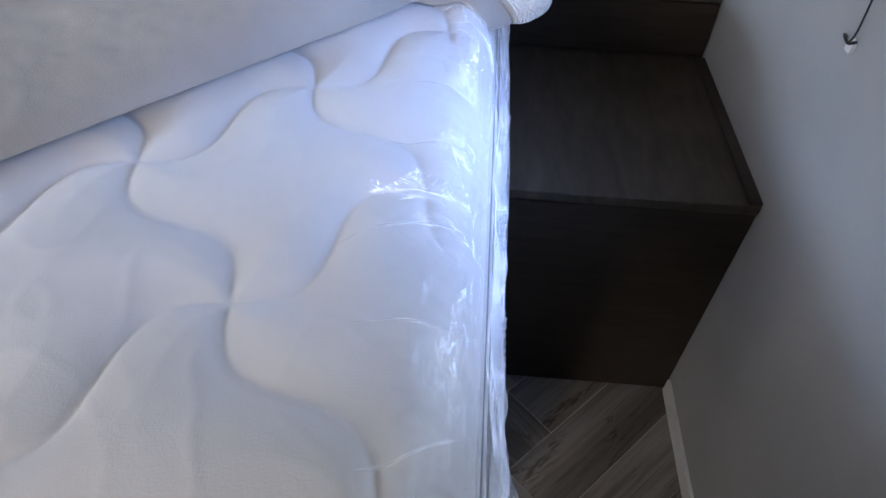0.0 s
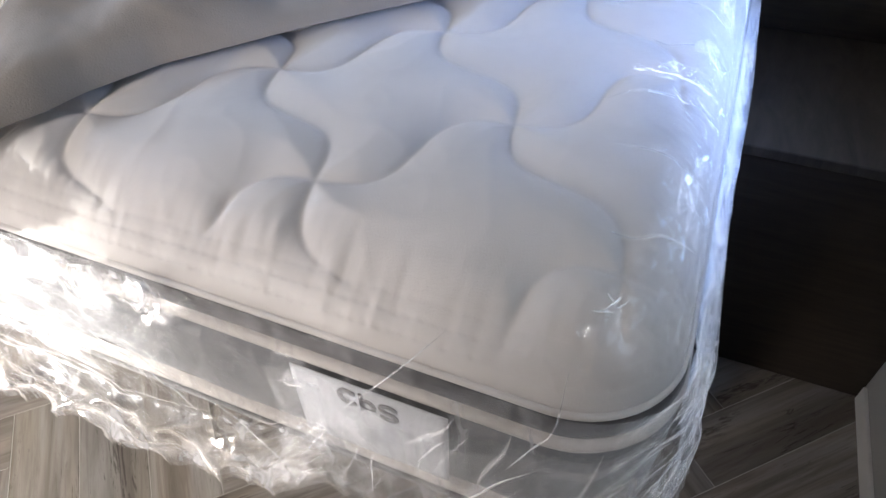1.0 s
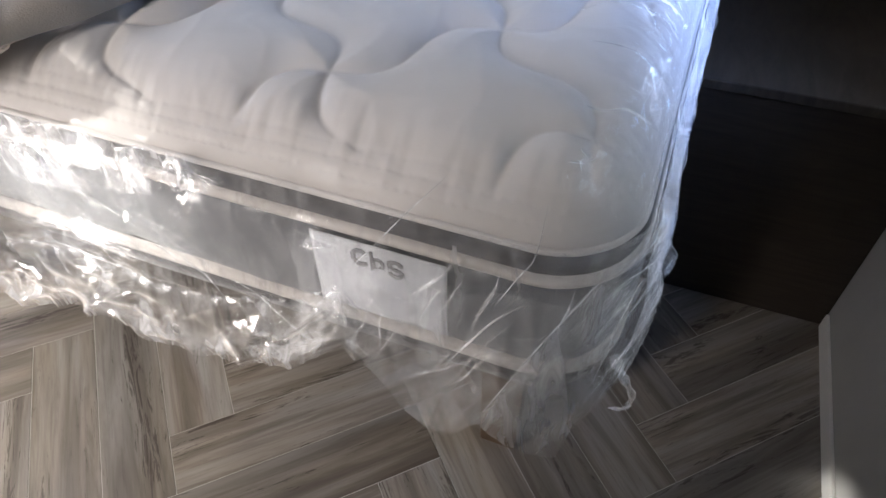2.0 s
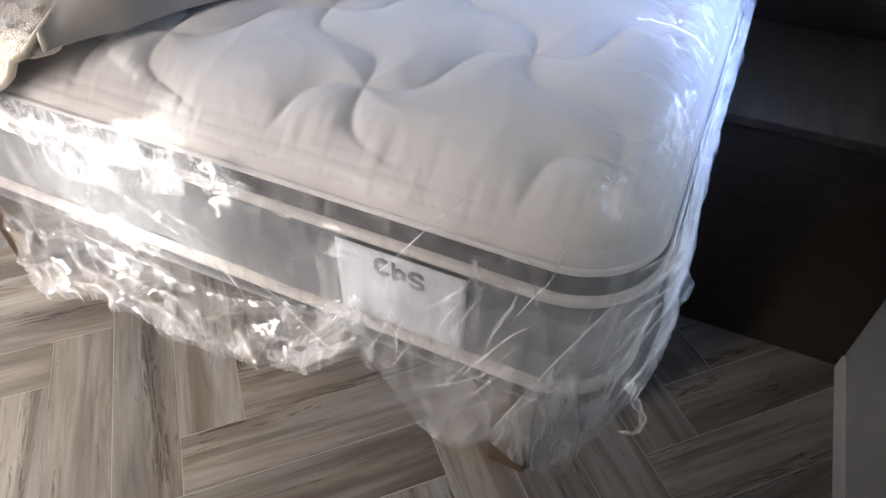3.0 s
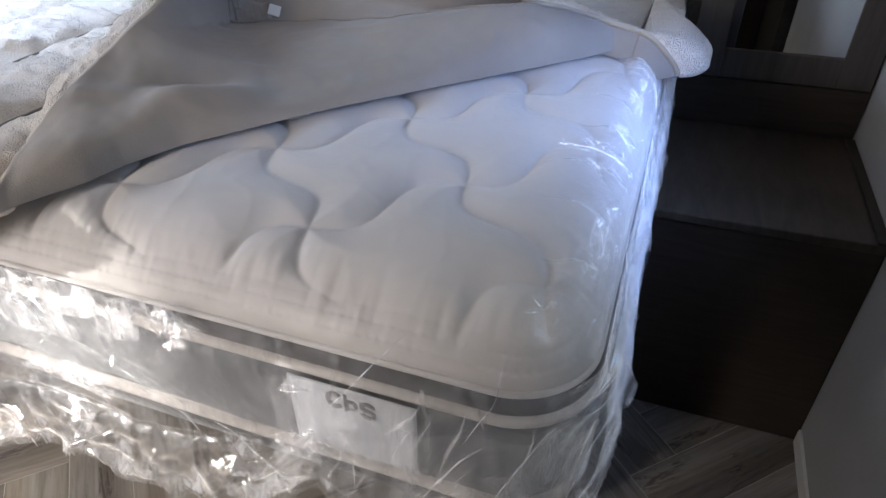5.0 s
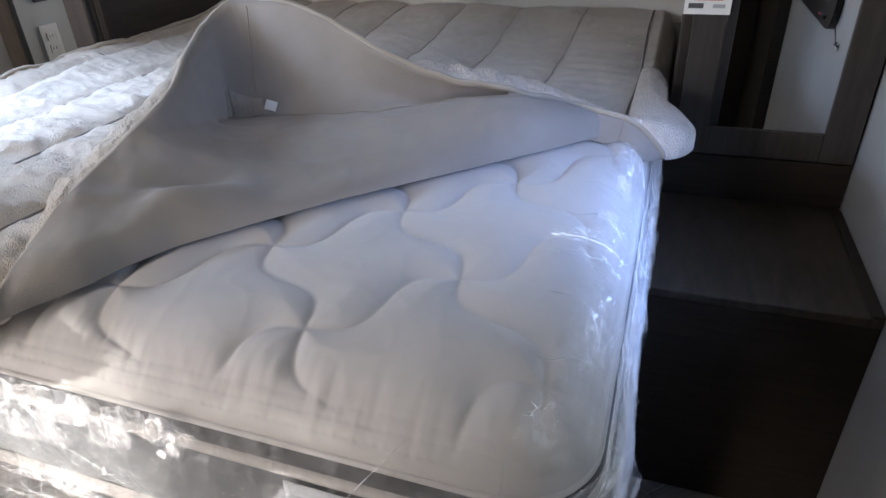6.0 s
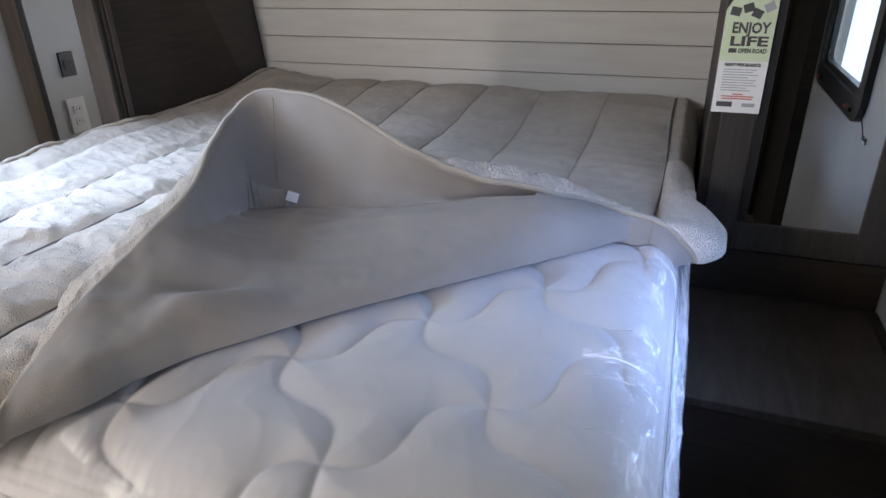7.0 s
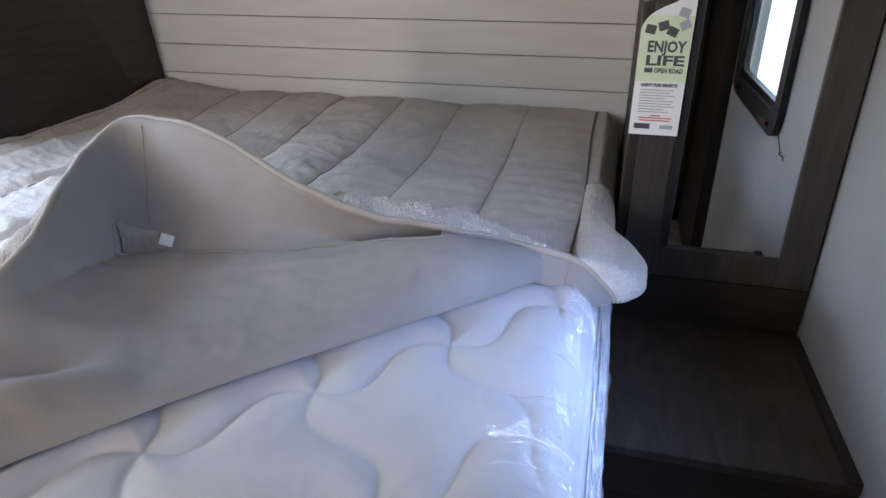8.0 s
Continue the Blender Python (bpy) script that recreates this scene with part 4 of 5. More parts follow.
kpart("drawn_tip", tube(spline(wisp, 6), lambda t: 0.006 * (1 - 0.75 * t) * (1 + 0.3 * math.sin(t * 30)), 7), FILM_EDGE, bag, "twisted torn tip of film", True)

# sharp folds in the film, their highlights painted as thin milky threads
for pts in (((-0.208, -0.088, 0.835), (-0.24, -0.113, 0.80), (-0.279, -0.118, 0.745), (-0.325, -0.118, 0.682)), ((-0.113, -0.085, 0.828), (-0.113, -0.112, 0.792), (-0.127, -0.116, 0.76), (-0.143, -0.118, 0.722)),
            ((-0.055, -0.139, 0.805), (-0.10, -0.146, 0.69), (-0.153, -0.154, 0.540))):
    kpart("sharp_fold", tube(spline(pts, 8), lambda t: 0.0002 + 0.0004 * math.sin(math.pi * t), 6), FILM_EDGE, bag, "sharp fold in the film with its highlight drawn milky", True)

# ---- blanket ----
blanket = root("blanket", (-0.9, 0.9, 0.86), "cream embossed plush quilted blanket with one corner folded back", "blanket")
FO, FE, FM = Vector((-0.839, -0.113)), Vector((0.645, 0.764)), Vector((-0.764, 0.645))
SEAMS = (-0.087, -0.295, -0.515, -0.73, -0.94, -1.145, -1.35, -1.56)


def fold_x(y):
    return FO.x + 0.844 * (y - FO.y)


def blanket_z(x, y):
    d = min(abs(x - s + 0.005 * math.sin(y * 3 + s * 9)) for s in SEAMS)
    deep = (0.0085 + 0.0115 * smooth01((-0.5 - x) / 0.3)) * (1 - 0.55 * smooth01((y - 1.15) / 0.5))
    zz = 0.868 + deep * (1 - math.exp(-d / 0.030)) + 0.006 * fbm(x * 5, y * 3.2, 3.0) + 0.004 * max(0.0, crease(x * 4, y * 8, 2.0)) ** 3
    zz += smooth01((-0.45 - x) / 0.3) * min(1.0, d / 0.03) * (1 - 0.6 * smooth01((y - 0.9) / 0.5)) * (0.0075 * fbm(x * 12, y * 15, 8.0, 4) + 0.0055 * max(0.0, crease(x * 6, y * 9, 5.0)) ** 3 + 0.0055 * max(0.0, crease(x * 13 + 2 * y, y * 24, 3.0)) ** 4)
    # cross wrinkles beside the turned-back edge
    zz += 0.0035 * math.exp(-((x + 0.22) / 0.13) ** 2 - ((y - 1.14) / 0.17) ** 2) * math.sin(2 * math.pi * (y + 0.10 * x + 0.012 * fbm(x * 6, y * 6, 4.0)) / 0.062)
    under = (x - FO.x) * FM.x + (y - FO.y) * FM.y
    zz -= 0.022 * math.exp(-(under / 0.09) ** 2) * (1 - smooth01((y - 0.66) / 0.08))
    # rolled over the side, and tucked in beside the wardrobe
    if x > -0.075:
        zz -= 0.10 * smooth01((x + 0.06) / 0.075) * smooth01((y - 0.98) / 0.10)
    zz += 0.050 * smooth01((y - 1.25) / 0.5)
    zz += 0.025 * smooth01((-1.42 - x) / 0.15) * smooth01((y - 0.4) / 0.6)
    if x < -1.60:
        zz -= 0.014 * smooth01((-1.60 - x) / 0.085) * (1 - smooth01((y - 0.85) / 0.15))
    return zz


# the fold curves towards the foot at its end: x of the fold by y
FOLD_Y, FOLD_X = [-0.095, -0.047, -0.003, 0.053, 0.13], [-0.745, -0.730, -0.709, -0.685, -0.634]


def cover_edge(y):
    """x at which the lying part of the blanket turns over."""
    x = lerp_table(FOLD_Y, FOLD_X, y) if y < 0.13 else fold_x(y)
    x -= 0.048 * smooth01((y + 0.085) / 0.06)
    if y > 0.765:
        return -0.085 + 0.073 * smooth01((y - 0.80) / 0.07)
    if y > 0.72:
        return x + (-0.085 - x) * smooth01((y - 0.72) / 0.045)
    return min(x, -0.03)


def hang_point(x, h):
    """The part that hangs over the foot: h metres below the top edge."""
    z0 = blanket_z(x, -0.085)
    t = min(1.0, h / 0.045) * math.pi / 2
    y = -0.085 - 0.030 * math.sin(t) - 0.012 * h / 0.3 + 0.010 * fbm(x * 5, h * 4, 2.0) * min(1.0, h / 0.1)
    return Vector((x, y, z0 - 0.020 * (1 - math.cos(t)) - max(0.0, h - 0.030)))


rows = []
for k in range(40):
    h = 0.30 * (1 - k / 40)
    edge = -0.745 - 1.25 * max(0.0, h - 0.012)
    rows.append([hang_point(-1.685 + (edge + 1.685) * i / 299, h) for i in range(300)])
for y in np.linspace(-0.085, 1.785, 330):
    edge = cover_edge(y)
    left = -1.685 if y < 0.95 else lerp_table([0.95, 1.02, 1.8], [-1.66, -1.618, -1.618], y)
    r = []
    for i in range(300):
        u = i / 299
        u = u + 0.10 * math.sin(math.pi * u) * u if y > 0.72 else u
        x = left + (edge - left) * min(1.0, u)
        r.append((x, y, max(blanket_z(x, y), 0.5)))
    rows.append(r)
body = kpart("cover", mesh_grid(rows), PLUSH, blanket, "embossed cream plush quilted in channels", True)
thick = body.modifiers.new("thick", 'SOLIDIFY')
thick.thickness, thick.offset = 0.008, -1.0

HEM_T = [0.078, 0.097, 0.133, 0.166, 0.251, 0.378, 0.467, 0.54, 0.60, 0.688, 0.752, 0.796, 0.846, 0.954, 1.05, 1.124, 1.19]
HEM_D = [0.0, 0.045, 0.10, 0.115, 0.188, 0.285, 0.47, 0.565, 0.565, 0.41, 0.287, 0.235, 0.175, 0.101, 0.055, 0.02, 0.0]
HEM_H = [0.874, 0.880, 0.895, 0.92, 0.95, 1.005, 1.06, 1.09, 1.108, 1.097, 1.04, 1.007, 0.982, 0.958, 0.927, 0.902, 0.886]


# border seam of the lining: along the fold, away from it, height
SEAM_T = [0.30, 0.48, 0.60, 0.75, 0.92, 1.00, 1.08, 1.13, 1.19]
SEAM_D = [0.50, 0.455, 0.360, 0.225, 0.085, 0.055, 0.030, 0.012, 0.004]
SEAM_H = [0.900, 0.893, 0.894, 0.912, 0.945, 0.936, 0.905, 0.884, 0.875]


def soft_table(xs, ys, x):
    return sum(lerp_table(xs, ys, x + d) for d in (-0.03, -0.015, 0.0, 0.015, 0.03)) / 5


def flap_point(s, k):
    """A point of the folded-back corner: s metres along the fold, k from the fold (0) to the hem (1)."""
    set_back = lerp_table([0.18, 0.30, 0.55, 0.80, 1.0], [0.0, 0.020, 0.020, 0.010, 0.0], s)
    D = max(0.004, soft_table(HEM_T, HEM_D, s) - set_back)
    H = soft_table(HEM_T, HEM_H, s)
    d = D * k
    # lower lobe, puffed up from the fold to the border seam
    ds = min(0.86 * D, soft_table(SEAM_T, SEAM_D, s))
    zs = soft_table(SEAM_T, SEAM_H, s)
    u = min(1.0, d / max(ds, 0.004))
    full = 0.42 * (1 - math.exp(-d / 0.018)) * min(1.0, D / 0.06)
    lobe = 0.862 + (zs - 0.862) * (full + (1 - full) * (1 - (1 - u) ** 1.5)) + 0.012 * math.sin(math.pi * u) * min(1.0, ds / 0.15)
    # wall behind the seam, sunk before it rises to the hem
    w = max(0.0, (d - ds) / max(1e-4, D - ds))
    sunk = lerp_table([0.55, 0.72, 0.86, 0.98, 1.08], [0.0, 0.014, 0.040, 0.026, 0.0], s)
    wall = zs + (H - zs) * w ** 1.25 - sunk * math.sin(math.pi * min(1.0, w * 1.1)) ** 1.2 if w < 0.9 else zs + (H - zs) * w ** 1.25 - sunk * math.sin(math.pi * 0.99) ** 1.2
    deep = lobe if d <= ds else wall
    low = 0.860 + 0.040 * min(1.0, D / 0.13) * (1 - math.exp(-d / 0.018))
    plain = low + (H - low) * (d / D) ** 1.6 if D > 0.03 else low + (H - low) * k
    zz = plain + (deep - plain) * smooth01((s - 0.28) / 0.22)
    # dented crease low on the lobe
    dent = math.exp(-((s - 0.35) / 0.065) ** 2)
    zz += dent * (0.012 * math.exp(-((d - 0.052) / 0.020) ** 2) - 0.016 * math.exp(-((d - 0.095) / 0.026) ** 2)) * min(1.0, D / 0.15)
    out = 0.007 * math.sin(math.pi * min(1.0, d / 0.05))
    # the wall leans over its foot
    out -= lerp_table([0.58, 0.74, 0.90, 1.00, 1.08], [0.0, 0.035, 0.055, 0.030, 0.0], s) * math.sin(math.pi * w) if w < 1 else 0.0
    start = lerp_table([0.077, 0.121, 0.168, 0.226, 0.32], [-0.059, -0.041, -0.028, -0.010, 0.0], s)
    p = FO + FE * s + FM * (start + set_back + d - out)
    zz += (0.005 * fbm(p.x * 6, p.y * 6, 6.0) + 0.0030 * fbm(p.x * 17, p.y * 17, 2.0, 3)) * min(1.0, d / 0.04)
    zz += 0.0040 * max(0.0, crease(p.x * 5 + p.y * 3, p.y * 7 - p.x * 4, 4.0)) ** 6 * min(1.0, d / 0.05) * smooth01((1 - k) / 0.15)
    return Vector((p.x, p.y, zz))


def on_flap(s, k, off=0.0085):
    """A point laid on the seen face of the folded-back corner."""
    a = flap_point(s + 0.004, k) - flap_point(s - 0.004, k)
    b = flap_point(s, min(1.0, k + 0.01)) - flap_point(s, k - 0.01)
    n = a.cross(b).normalized()
    return flap_point(s, k) + n * (off if n.dot(Vector((-FM.x, -FM.y, 0.5))) > 0 else -off)


rows = []
for j in range(90):
    k = (j / 89) ** 1.4
    rows.append([flap_point(0.078 + 1.085 * i / 199, k) for i in range(200)])
flap = kpart("folded_corner", mesh_grid(rows), UNDER, blanket, "plain smooth lining of the turned-back corner", True)
thick = flap.modifiers.new("thick", 'SOLIDIFY')
thick.thickness, thick.offset = 0.007, 1.0

hem_pts = [flap_point(0.078 + 1.112 * i / 119, 1.0) for i in range(120)]
foot_hem = [hang_point(-0.745 - 1.25 * max(0.0, h - 0.012), h) for h in np.linspace(0.30, 0.02, 24)]


def back_of_hem(s0, s1, wide, arch, name):
    """The plush outer face seen behind the hem, sloping down to the lying part."""
    rows = []
    for i in range(200):
        u = i / 199
        s = s0 + (s1 - s0) * u
        top = flap_point(s, 1.0)
        ends = smooth01(u / 0.25) * smooth01((1 - u) / 0.30)
        w = wide * (0.18 + 0.82 * ends)
        far = top + Vector((FM.x, FM.y, 0)) * w
        far.z = blanket_z(far.x, far.y) + 0.001
        r = []
        for j in range(48):
            v = j / 47
            p = top.lerp(far, v)
            p.z = top.z + (far.z - top.z) * v ** 3 + arch * ends * math.sin(math.pi * v) + 0.006 * fbm(p.x * 14, p.y * 14, 3.0) * math.sin(math.pi * v)
            p.z += 0.0035 * max(0.0, crease(p.x * 30, p.y * 30, 7.0)) ** 2 * min(1.0, 8 * v)
            r.append(p)
        rows.append(r)
    kpart(name, mesh_grid(rows), PLUSH_CURL_LIT if s0 > 0.5 else PLUSH, blanket, "curly embossed plush behind the hem", True)


back_of_hem(0.78, 1.15, 0.195, 0.024, "turned_edge")
back_of_hem(0.10, 0.48, 0.17, 0.010, "turned_edge")

ROLL = ((-0.080, 0.0), (-0.052, 0.006), (-0.012, 0.002), (0.022, -0.016), (0.043, -0.036), (0.045, -0.052), (0.027, -0.064), (0.002, -0.056))

# the same line where the hem lies on the mattress edge
FLAT = ((-0.105, 0.900), (-0.085, 0.895), (-0.065, 0.886), (-0.048, 0.875), (-0.032, 0.860), (-0.018, 0.845), (-0.008, 0.832), (-0.004, 0.820))


def roll_row(y):
    """The bulging part that hangs over the mattress side: from the top round to the underside."""
    zc = blanket_z(-0.085, y) + 0.003
    sx = 1 - 0.50 * smooth01((y - 0.86) / 0.16)
    k = min(1.0, max(0.0, (y - 0.745) / 0.06))
    flat = 1 - math.sqrt(1 - (1 - k) ** 2)
    pts = []
    for n, (x, dz) in enumerate(ROLL):
        w = 1 + 0.10 * fbm(y * 6, n * 0.5, 3.0) if n > 1 else 1.0
        p = Vector((-0.080 + (x + 0.080) * sx * w, y, zc + dz * w))
        pts.append(p.lerp(Vector((FLAT[n][0], y, FLAT[n][1])), flat))
    return spline(pts, 6)


rows = [roll_row(0.745 + 0.45 * (i / 79) ** 1.6) for i in range(80)]
roll = kpart("hanging_roll", mesh_grid(rows, True), PLUSH_CURL_LIT, blanket, "plush edge bulging over the mattress side", True)
thick = roll.modifiers.new("thick", 'SOLIDIFY')
thick.thickness, thick.offset = 0.006, -1.0
front = [p + Vector((0, -0.003, 0.001)) for p in roll_row(0.745)[::3]]
near = hem_pts[:-16]
side_hem = spline([near[-1]] + front[1:], 5)
kpart("hem", tube(foot_hem + near[1:] + side_hem[1:], 0.0058), HEM, blanket, "cream bound hem", True)
# lining that shows below the hem, down to the mattress
rows = []
for p in spline([near[-10], near[-1]] + front[1:], 5):
    low = Vector((min(p.x - 0.006, MX1 - 0.010), p.y - 0.022, 0.0))
    low.z = mattress_z(min(low.x, MX1), low.y) + 0.004
    rows.append([p.lerp(low, v / 10) + Vector((0, -0.004 * math.sin(math.pi * v / 10), 0)) for v in range(11)])
kpart("under_edge", mesh_grid(rows), UNDER, blanket, "plain lining below the hem", True)
left_hem = [Vector((-1.685 if y < 0.95 else lerp_table([0.95, 1.02, 1.8], [-1.66, -1.618, -1.618], y), y, 0.0)) for y in np.linspace(-0.135, 1.78, 80)]
for p in left_hem:
    p.z = blanket_z(p.x, p.y) + 0.004 * math.sin(p.y * 20)
kpart("hem", tube(left_hem, 0.008), HEM, blanket, "cream bound hem", True)

# border seam of the lining, turning up at its corner
seam_pts = []
for q in range(80):
    s = 0.520 + 0.60 * q / 79
    D = max(0.004, soft_table(HEM_T, HEM_D, s))
    seam_pts.append(on_flap(s, min(0.86, soft_table(SEAM_T, SEAM_D, s) / D) - 0.01))
up = [on_flap(0.489 + 0.010 * q / 12, 0.872 + 0.04 * q / 12) for q in range(13)]
kpart("seam", tube(spline(up[::-4] + seam_pts[1::4], 6), 0.0015, 6), SEAM, blanket, "stitched border seam", True)

# cord seam of the cover, border seams and care label of the lining
cord = [Vector((-0.087 + 0.004 * math.sin(y * 7), y, blanket_z(-0.087, y) + 0.001)) for y in np.linspace(0.80, 1.78, 40)]
kpart("seam", tube(cord, 0.0028, 6), TAPE, blanket, "dark stitched seam", True)
for s in SEAMS[1:-1]:
    pts = []
    for y in np.linspace(-0.08, 1.775, 110):
        x = s - 0.005 * math.sin(y * 3 + s * 9)
        if x < cover_edge(y) - 0.02:
            pts.append(Vector((x, y, blanket_z(x, y) + (0.0055 - 0.0035 * smooth01((y - 0.7) / 0.6) if s < -0.6 else 0.002))))
    kpart("seam", tube(pts, (lambda t: 0.0022 - 0.0012 * smooth01((t - 0.35) / 0.35)) if s < -0.6 else 0.0011, 6), DARK_SEAM if s < -0.6 else SEAM, blanket, "stitched channel seam", True)
rows = []
for q in range(15):
    s = 0.512 + 0.062 * q / 14
    foot = soft_table(SEAM_T, SEAM_D, s) / soft_table(HEM_T, HEM_D, s) + 0.012
    rows.append([on_flap(s + 0.002 * math.sin(r * 1.3), foot + 0.075 * r / 11, 0.0090 + 0.0015 * fbm(q * 0.35, r * 0.3, 2.0)) for r in range(12)])
care = kpart("care_label", mesh_grid(rows), CARE, blanket, "crumpled pale care label", True)
thick = care.modifiers.new("thick", 'SOLIDIFY')
thick.thickness, thick.offset = 0.0006, 1.0
bm = bmesh.new()
for q in range(6):
    s = 0.520 + 0.009 * q
    foot = soft_table(SEAM_T, SEAM_D, s) / soft_table(HEM_T, HEM_D, s) + 0.022
    tube([on_flap(s, foot + 0.006 * (q % 2), 0.0112), on_flap(s + 0.004, foot + 0.050 - 0.010 * (q % 3), 0.0112)], 0.0008, 5, bm)
kpart("care_print", bm, SEAM, blanket, "small dark care print")
kpart("seam", tube([on_flap(0.566 + 0.034 * q / 14, 0.80 + 0.18 * q / 14, 0.0075) for q in range(15)], 0.0012, 6), SEAM, blanket, "stitched border seam", True)
p = on_flap(0.582, 0.725, 0.014)
bm = boxm(-0.013, 0.013, -0.0008, 0.0008, -0.010, 0.010, 0.0004)
bmesh.ops.transform(bm, matrix=Matrix.Translation(p) @ Matrix.Rotation(0.18, 4, 'Y') @ Matrix.Rotation(-0.5, 4, 'X'), verts=bm.verts)
kpart("label_tab", bm, PAPER, blanket, "small white label tab")


# ---- hang tag on the wardrobe door ----
def text_part(body, size, at, material, parent, width):
    """Flat lettering facing the foot of the room, fitted to a width."""
    cu = bpy.data.curves.new("lettering", 'FONT')
    cu.body, cu.size, cu.align_x, cu.extrude, cu.resolution_u, cu.offset = body, size, 'CENTER', 0.0003, 2, size * 0.034
    tmp = new("lettering", cu)
    bpy.context.view_layer.update()
    me = bpy.data.meshes.new_from_object(tmp.evaluated_get(bpy.context.evaluated_depsgraph_get()))
    bpy.data.objects.remove(tmp)
    wide = max(v.co.x for v in me.vertices) - min(v.co.x for v in me.vertices)
    for v in me.vertices:
        v.co = Vector((at[0] + v.co.x * width / wide, at[1] - v.co.z, at[2] + v.co.y))
    me.materials.clear()
    me.materials.append(material)
    return keep(new("lettering", me), parent)


TX, TY = 0.045, 1.1245
tag = root("hang_tag", (TX, TY, 1.023), "white and green printed door-hanger card on the wardrobe door", "hang tag")


def card(z0, z1, y0, y1, shrink=0.0):
    """The card's outline between two heights: straight sides, a shoulder rising to a hooked neck."""
    left = lambda zz: -0.004 if zz < 1.236 else lerp_table([1.236, 1.25, 1.262, 1.274, 1.284, 1.292, 1.33], [-0.004, 0.001, 0.010, 0.026, 0.048, 0.068, 0.076], zz)
    n = 36
    bm = bmesh.new()
    rings = []
    for k in range(n + 1):
        zz = z0 + (z1 - z0) * k / n
        a, b = left(zz) + shrink, 0.095 - shrink
        rings.append([bm.verts.new(p) for p in ((a, y0, zz), (b, y0, zz), (b, y1, zz), (a, y1, zz))])
    for r0, r1 in zip(rings, rings[1:]):
        for q in range(4):
            bm.faces.new((r0[q], r0[(q + 1) % 4], r1[(q + 1) % 4], r1[q]))
    bm.faces.new(rings[0][::-1])
    bm.faces.new(rings[-1])
    return bm


sheet = kpart("card", card(1.023, 1.33, TY, TY + 0.0008), PAPER, tag)
kpart("green_print", card(1.134, 1.262, TY - 0.0006, TY - 0.0002, 0.0006), GREEN, sheet, "pale green printed field")
text_part("ENJOY", 0.03, (TX + 0.004, TY - 0.0012, 1.193), INK, sheet, 0.074)
text_part("LIFE", 0.027, (TX + 0.004, TY - 0.0012, 1.167), INK, sheet, 0.074)
text_part("OPEN ROAD", 0.013, (TX + 0.014, TY - 0.0012, 1.152), INK, sheet, 0.056)
text_part("GREAT FREE BENEFITS", 0.009, (TX, TY - 0.0012, 1.124), INK, sheet, 0.072)
bm = bmesh.new()
box(bm, TX - 0.033, TX - 0.017, TY - 0.0014, TY - 0.0008, 1.152, 1.161)
kpart("mark", bm, INK, sheet, "dark printed mark")
bm = bmesh.new()
box(bm, TX - 0.040, TX - 0.008, TY - 0.0014, TY - 0.0008, 1.036, 1.047)
kpart("mark", bm, INK, sheet, "dark printed mark")
bm = bmesh.new()
for k in range(9):
    w = (0.066, 0.060, 0.07, 0.052, 0.068, 0.064, 0.07, 0.05, 0.06)[k]
    box(bm, TX - 0.036, TX - 0.036 + w, TY - 0.0014, TY - 0.0008, 1.116 - k * 0.0056, 1.1178 - k * 0.0056)
kpart("print_line", bm, PALE_INK, sheet, "fine grey print")
bm = bmesh.new()
for zz, w in ((1.063, 0.02), (1.058, 0.066), (1.053, 0.062)):
    box(bm, TX - w / 2, TX + w / 2, TY - 0.0014, TY - 0.0008, zz, zz + 0.0022)
kpart("print_line", bm, RED_INK, sheet, "fine red print")
bm = bmesh.new()
box(bm, TX + 0.012, TX + 0.038, TY - 0.0014, TY - 0.0008, 1.037, 1.045, 0.0002)
kpart("mark", bm, PALE_INK, sheet, "small vehicle-shaped mark")
for dx, zz, a in ((-0.030, 1.236, 0.2), (-0.006, 1.243, -0.3), (0.012, 1.232, 0.4), (0.034, 1.245, -0.5), (0.030, 1.268, 0.3)):
    bm = bmesh.new()
    box(bm, -0.010, 0.010, -0.0003, 0.0003, -0.0085, 0.0085)
    bmesh.ops.transform(bm, matrix=Matrix.Translation((TX + dx, TY - 0.0011, zz)) @ Matrix.Rotation(a, 4, 'Y'), verts=bm.verts)
    kpart("picture", bm, INK if dx < 0.02 else PALE_INK, sheet, "small dark printed photograph")

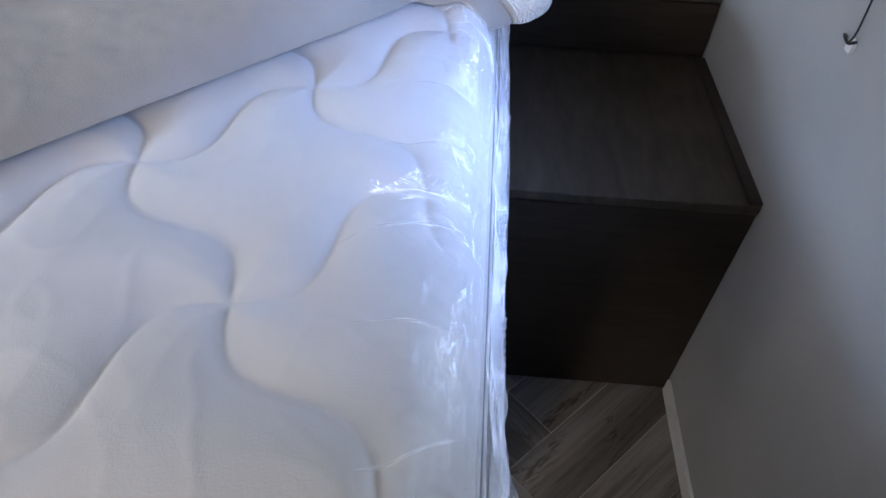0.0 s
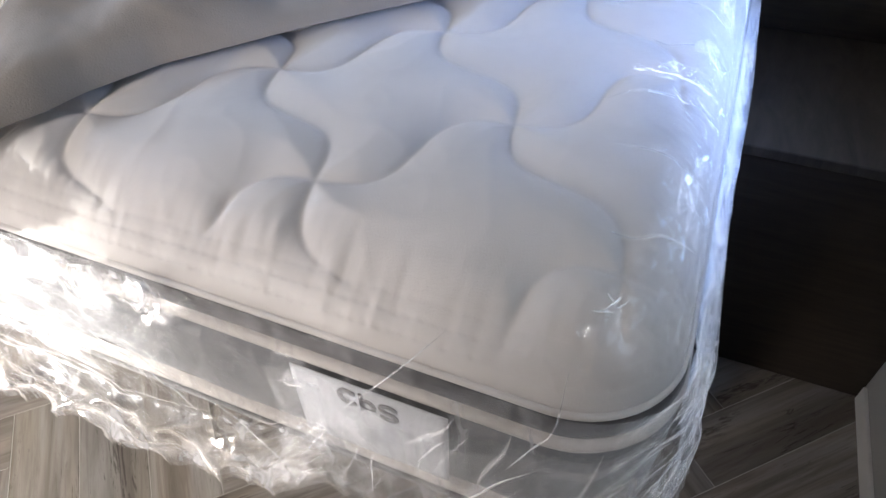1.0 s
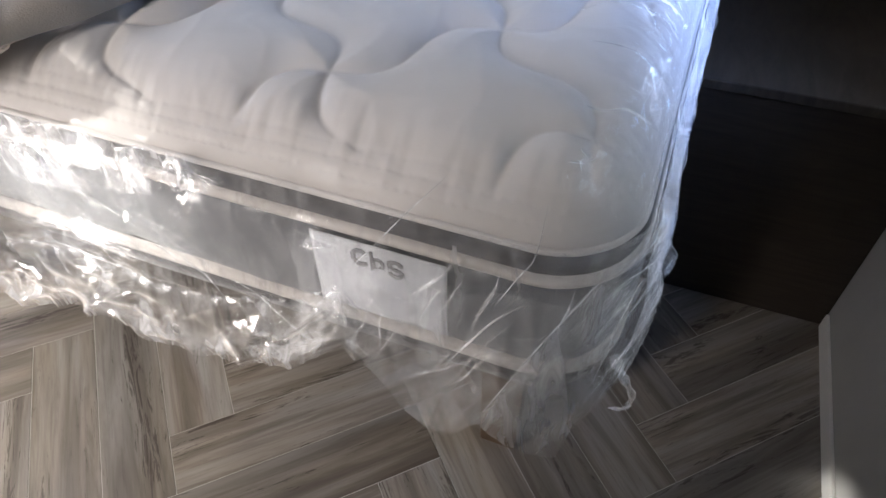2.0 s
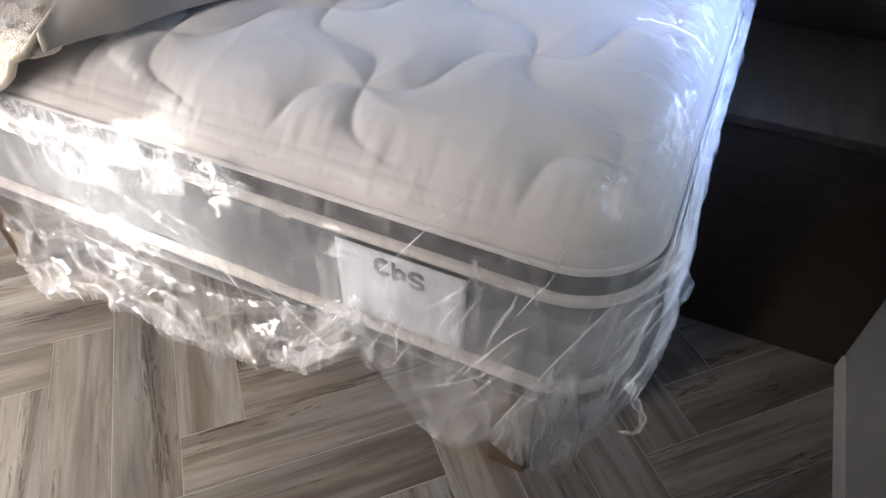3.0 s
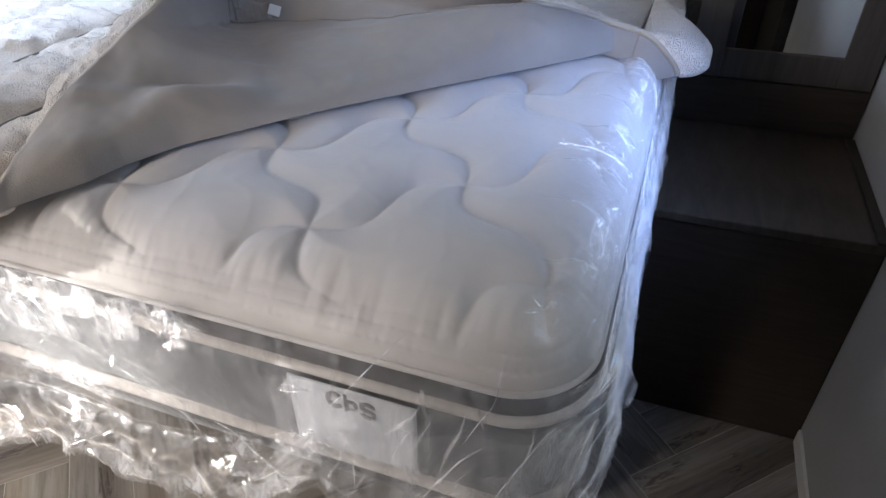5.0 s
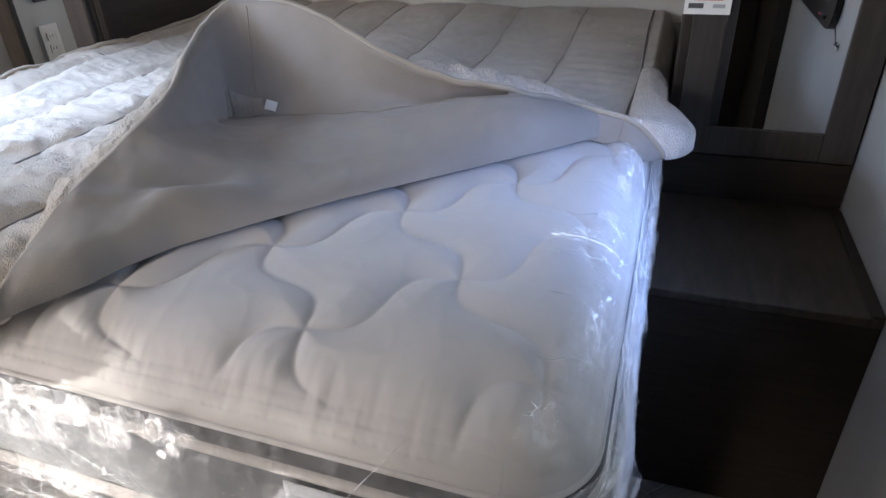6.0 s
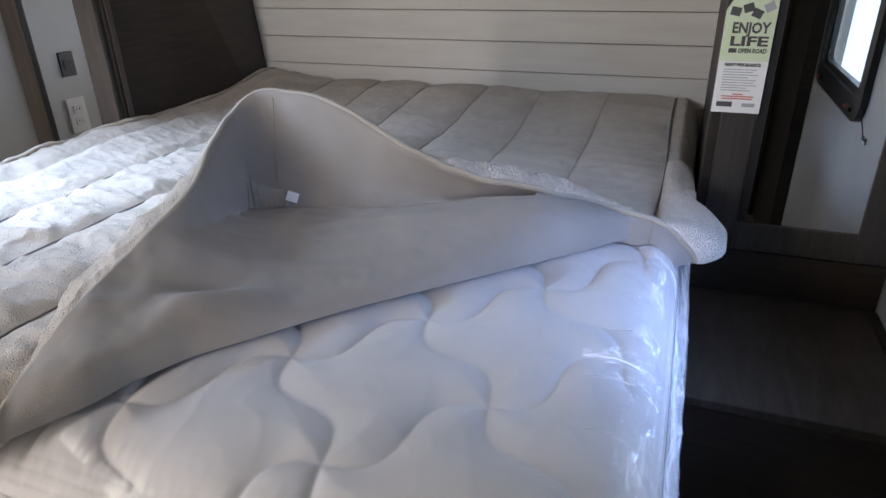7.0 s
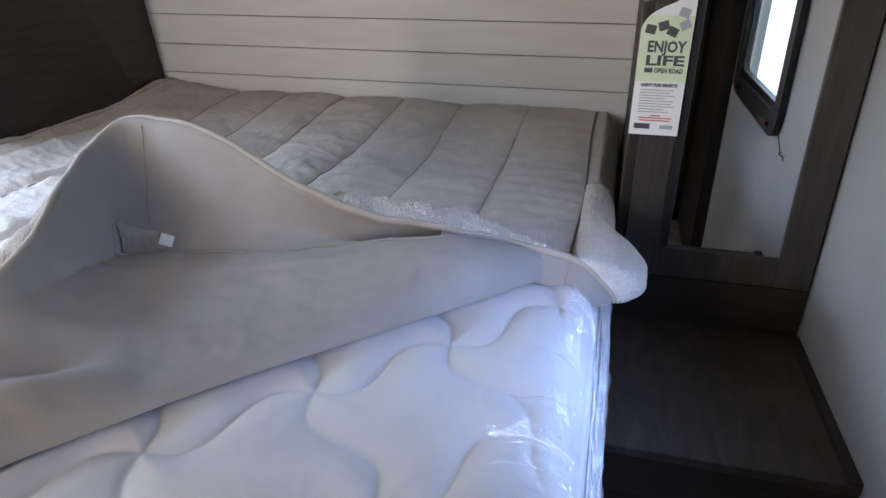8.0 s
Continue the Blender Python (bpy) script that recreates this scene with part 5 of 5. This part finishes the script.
knob = root("door_knob", (0.040, 1.134, 1.30), "small round chrome knob on the wardrobe door", "knob")
bm = bmesh.new()
for r0, r1, y0, y1 in ((0.006, 0.006, 1.134, 1.112), (0.016, 0.013, 1.112, 1.102), (0.013, 0.006, 1.102, 1.098)):
    bmesh.ops.create_cone(bm, cap_ends=True, segments=20, radius1=r0, radius2=r1, depth=y0 - y1, matrix=Matrix.Translation((0.004, (y0 + y1) / 2, 1.302)) @ Matrix.Rotation(radians(90), 4, 'X'))
kpart("knob", bm, CHROME, knob, "chrome knob")

# ---- floor planks ----
PW, PL = 0.133, 0.63


def plank_mesh():
    bm = boxm(0.0008, PL - 0.0008, 0.0008, PW - 0.0008, -0.0034, 0.0, 0.0006)
    return finish("plank", bm, PLANK)


PLANK_MESH = plank_mesh()
TURN45 = Matrix.Rotation(radians(45), 4, 'Z')


def lay(u, v, upright):
    """A plank with its near corner at (u, v) of the diagonal grid, kept within the room."""
    cu, cv = (u + PW / 2, v + PL / 2) if upright else (u + PL / 2, v + PW / 2)
    x, y = (cu - cv) / math.sqrt(2), (cu + cv) / math.sqrt(2)
    if not (XL - 0.3 < x < XR + 0.3 and YF - 0.3 < y < YH + 0.2):
        return
    m = TURN45 @ Matrix.Translation((u, v, 0))
    if upright:
        m = m @ Matrix.Translation((PW, 0, 0)) @ Matrix.Rotation(radians(90), 4, 'Z')
    me = PLANK_MESH
    ends = [m @ Vector((p, q, 0)) for p in (0, PL) for q in (0, PW)]
    if min(p.x for p in ends) < XL or max(p.x for p in ends) > XR or min(p.y for p in ends) < YF or max(p.y for p in ends) > YH:
        bm = bmesh.new()
        bm.from_mesh(PLANK_MESH)
        back = m.inverted()
        for at, n in (((XL, 0, 0), (-1, 0, 0)), ((XR, 0, 0), (1, 0, 0)), ((0, YF, 0), (0, -1, 0)), ((0, YH, 0), (0, 1, 0))):
            bmesh.ops.bisect_plane(bm, geom=bm.verts[:] + bm.edges[:] + bm.faces[:], plane_co=back @ Vector(at), plane_no=back.to_3x3() @ Vector(n), clear_outer=True)
        if not bm.faces:
            bm.free()
            return
        me = finish("plank", bm, PLANK)
    ob = new("plank", me)
    ob.matrix_world = m
    ob.parent = floor


for m in range(-6, 7):
    for k in range(-45, 46):
        u0, v0 = -0.665 + k * PW + m * PL, 0.495 + k * PW - m * PL
        lay(u0, v0, True)
        lay(u0, v0 - PW, False)
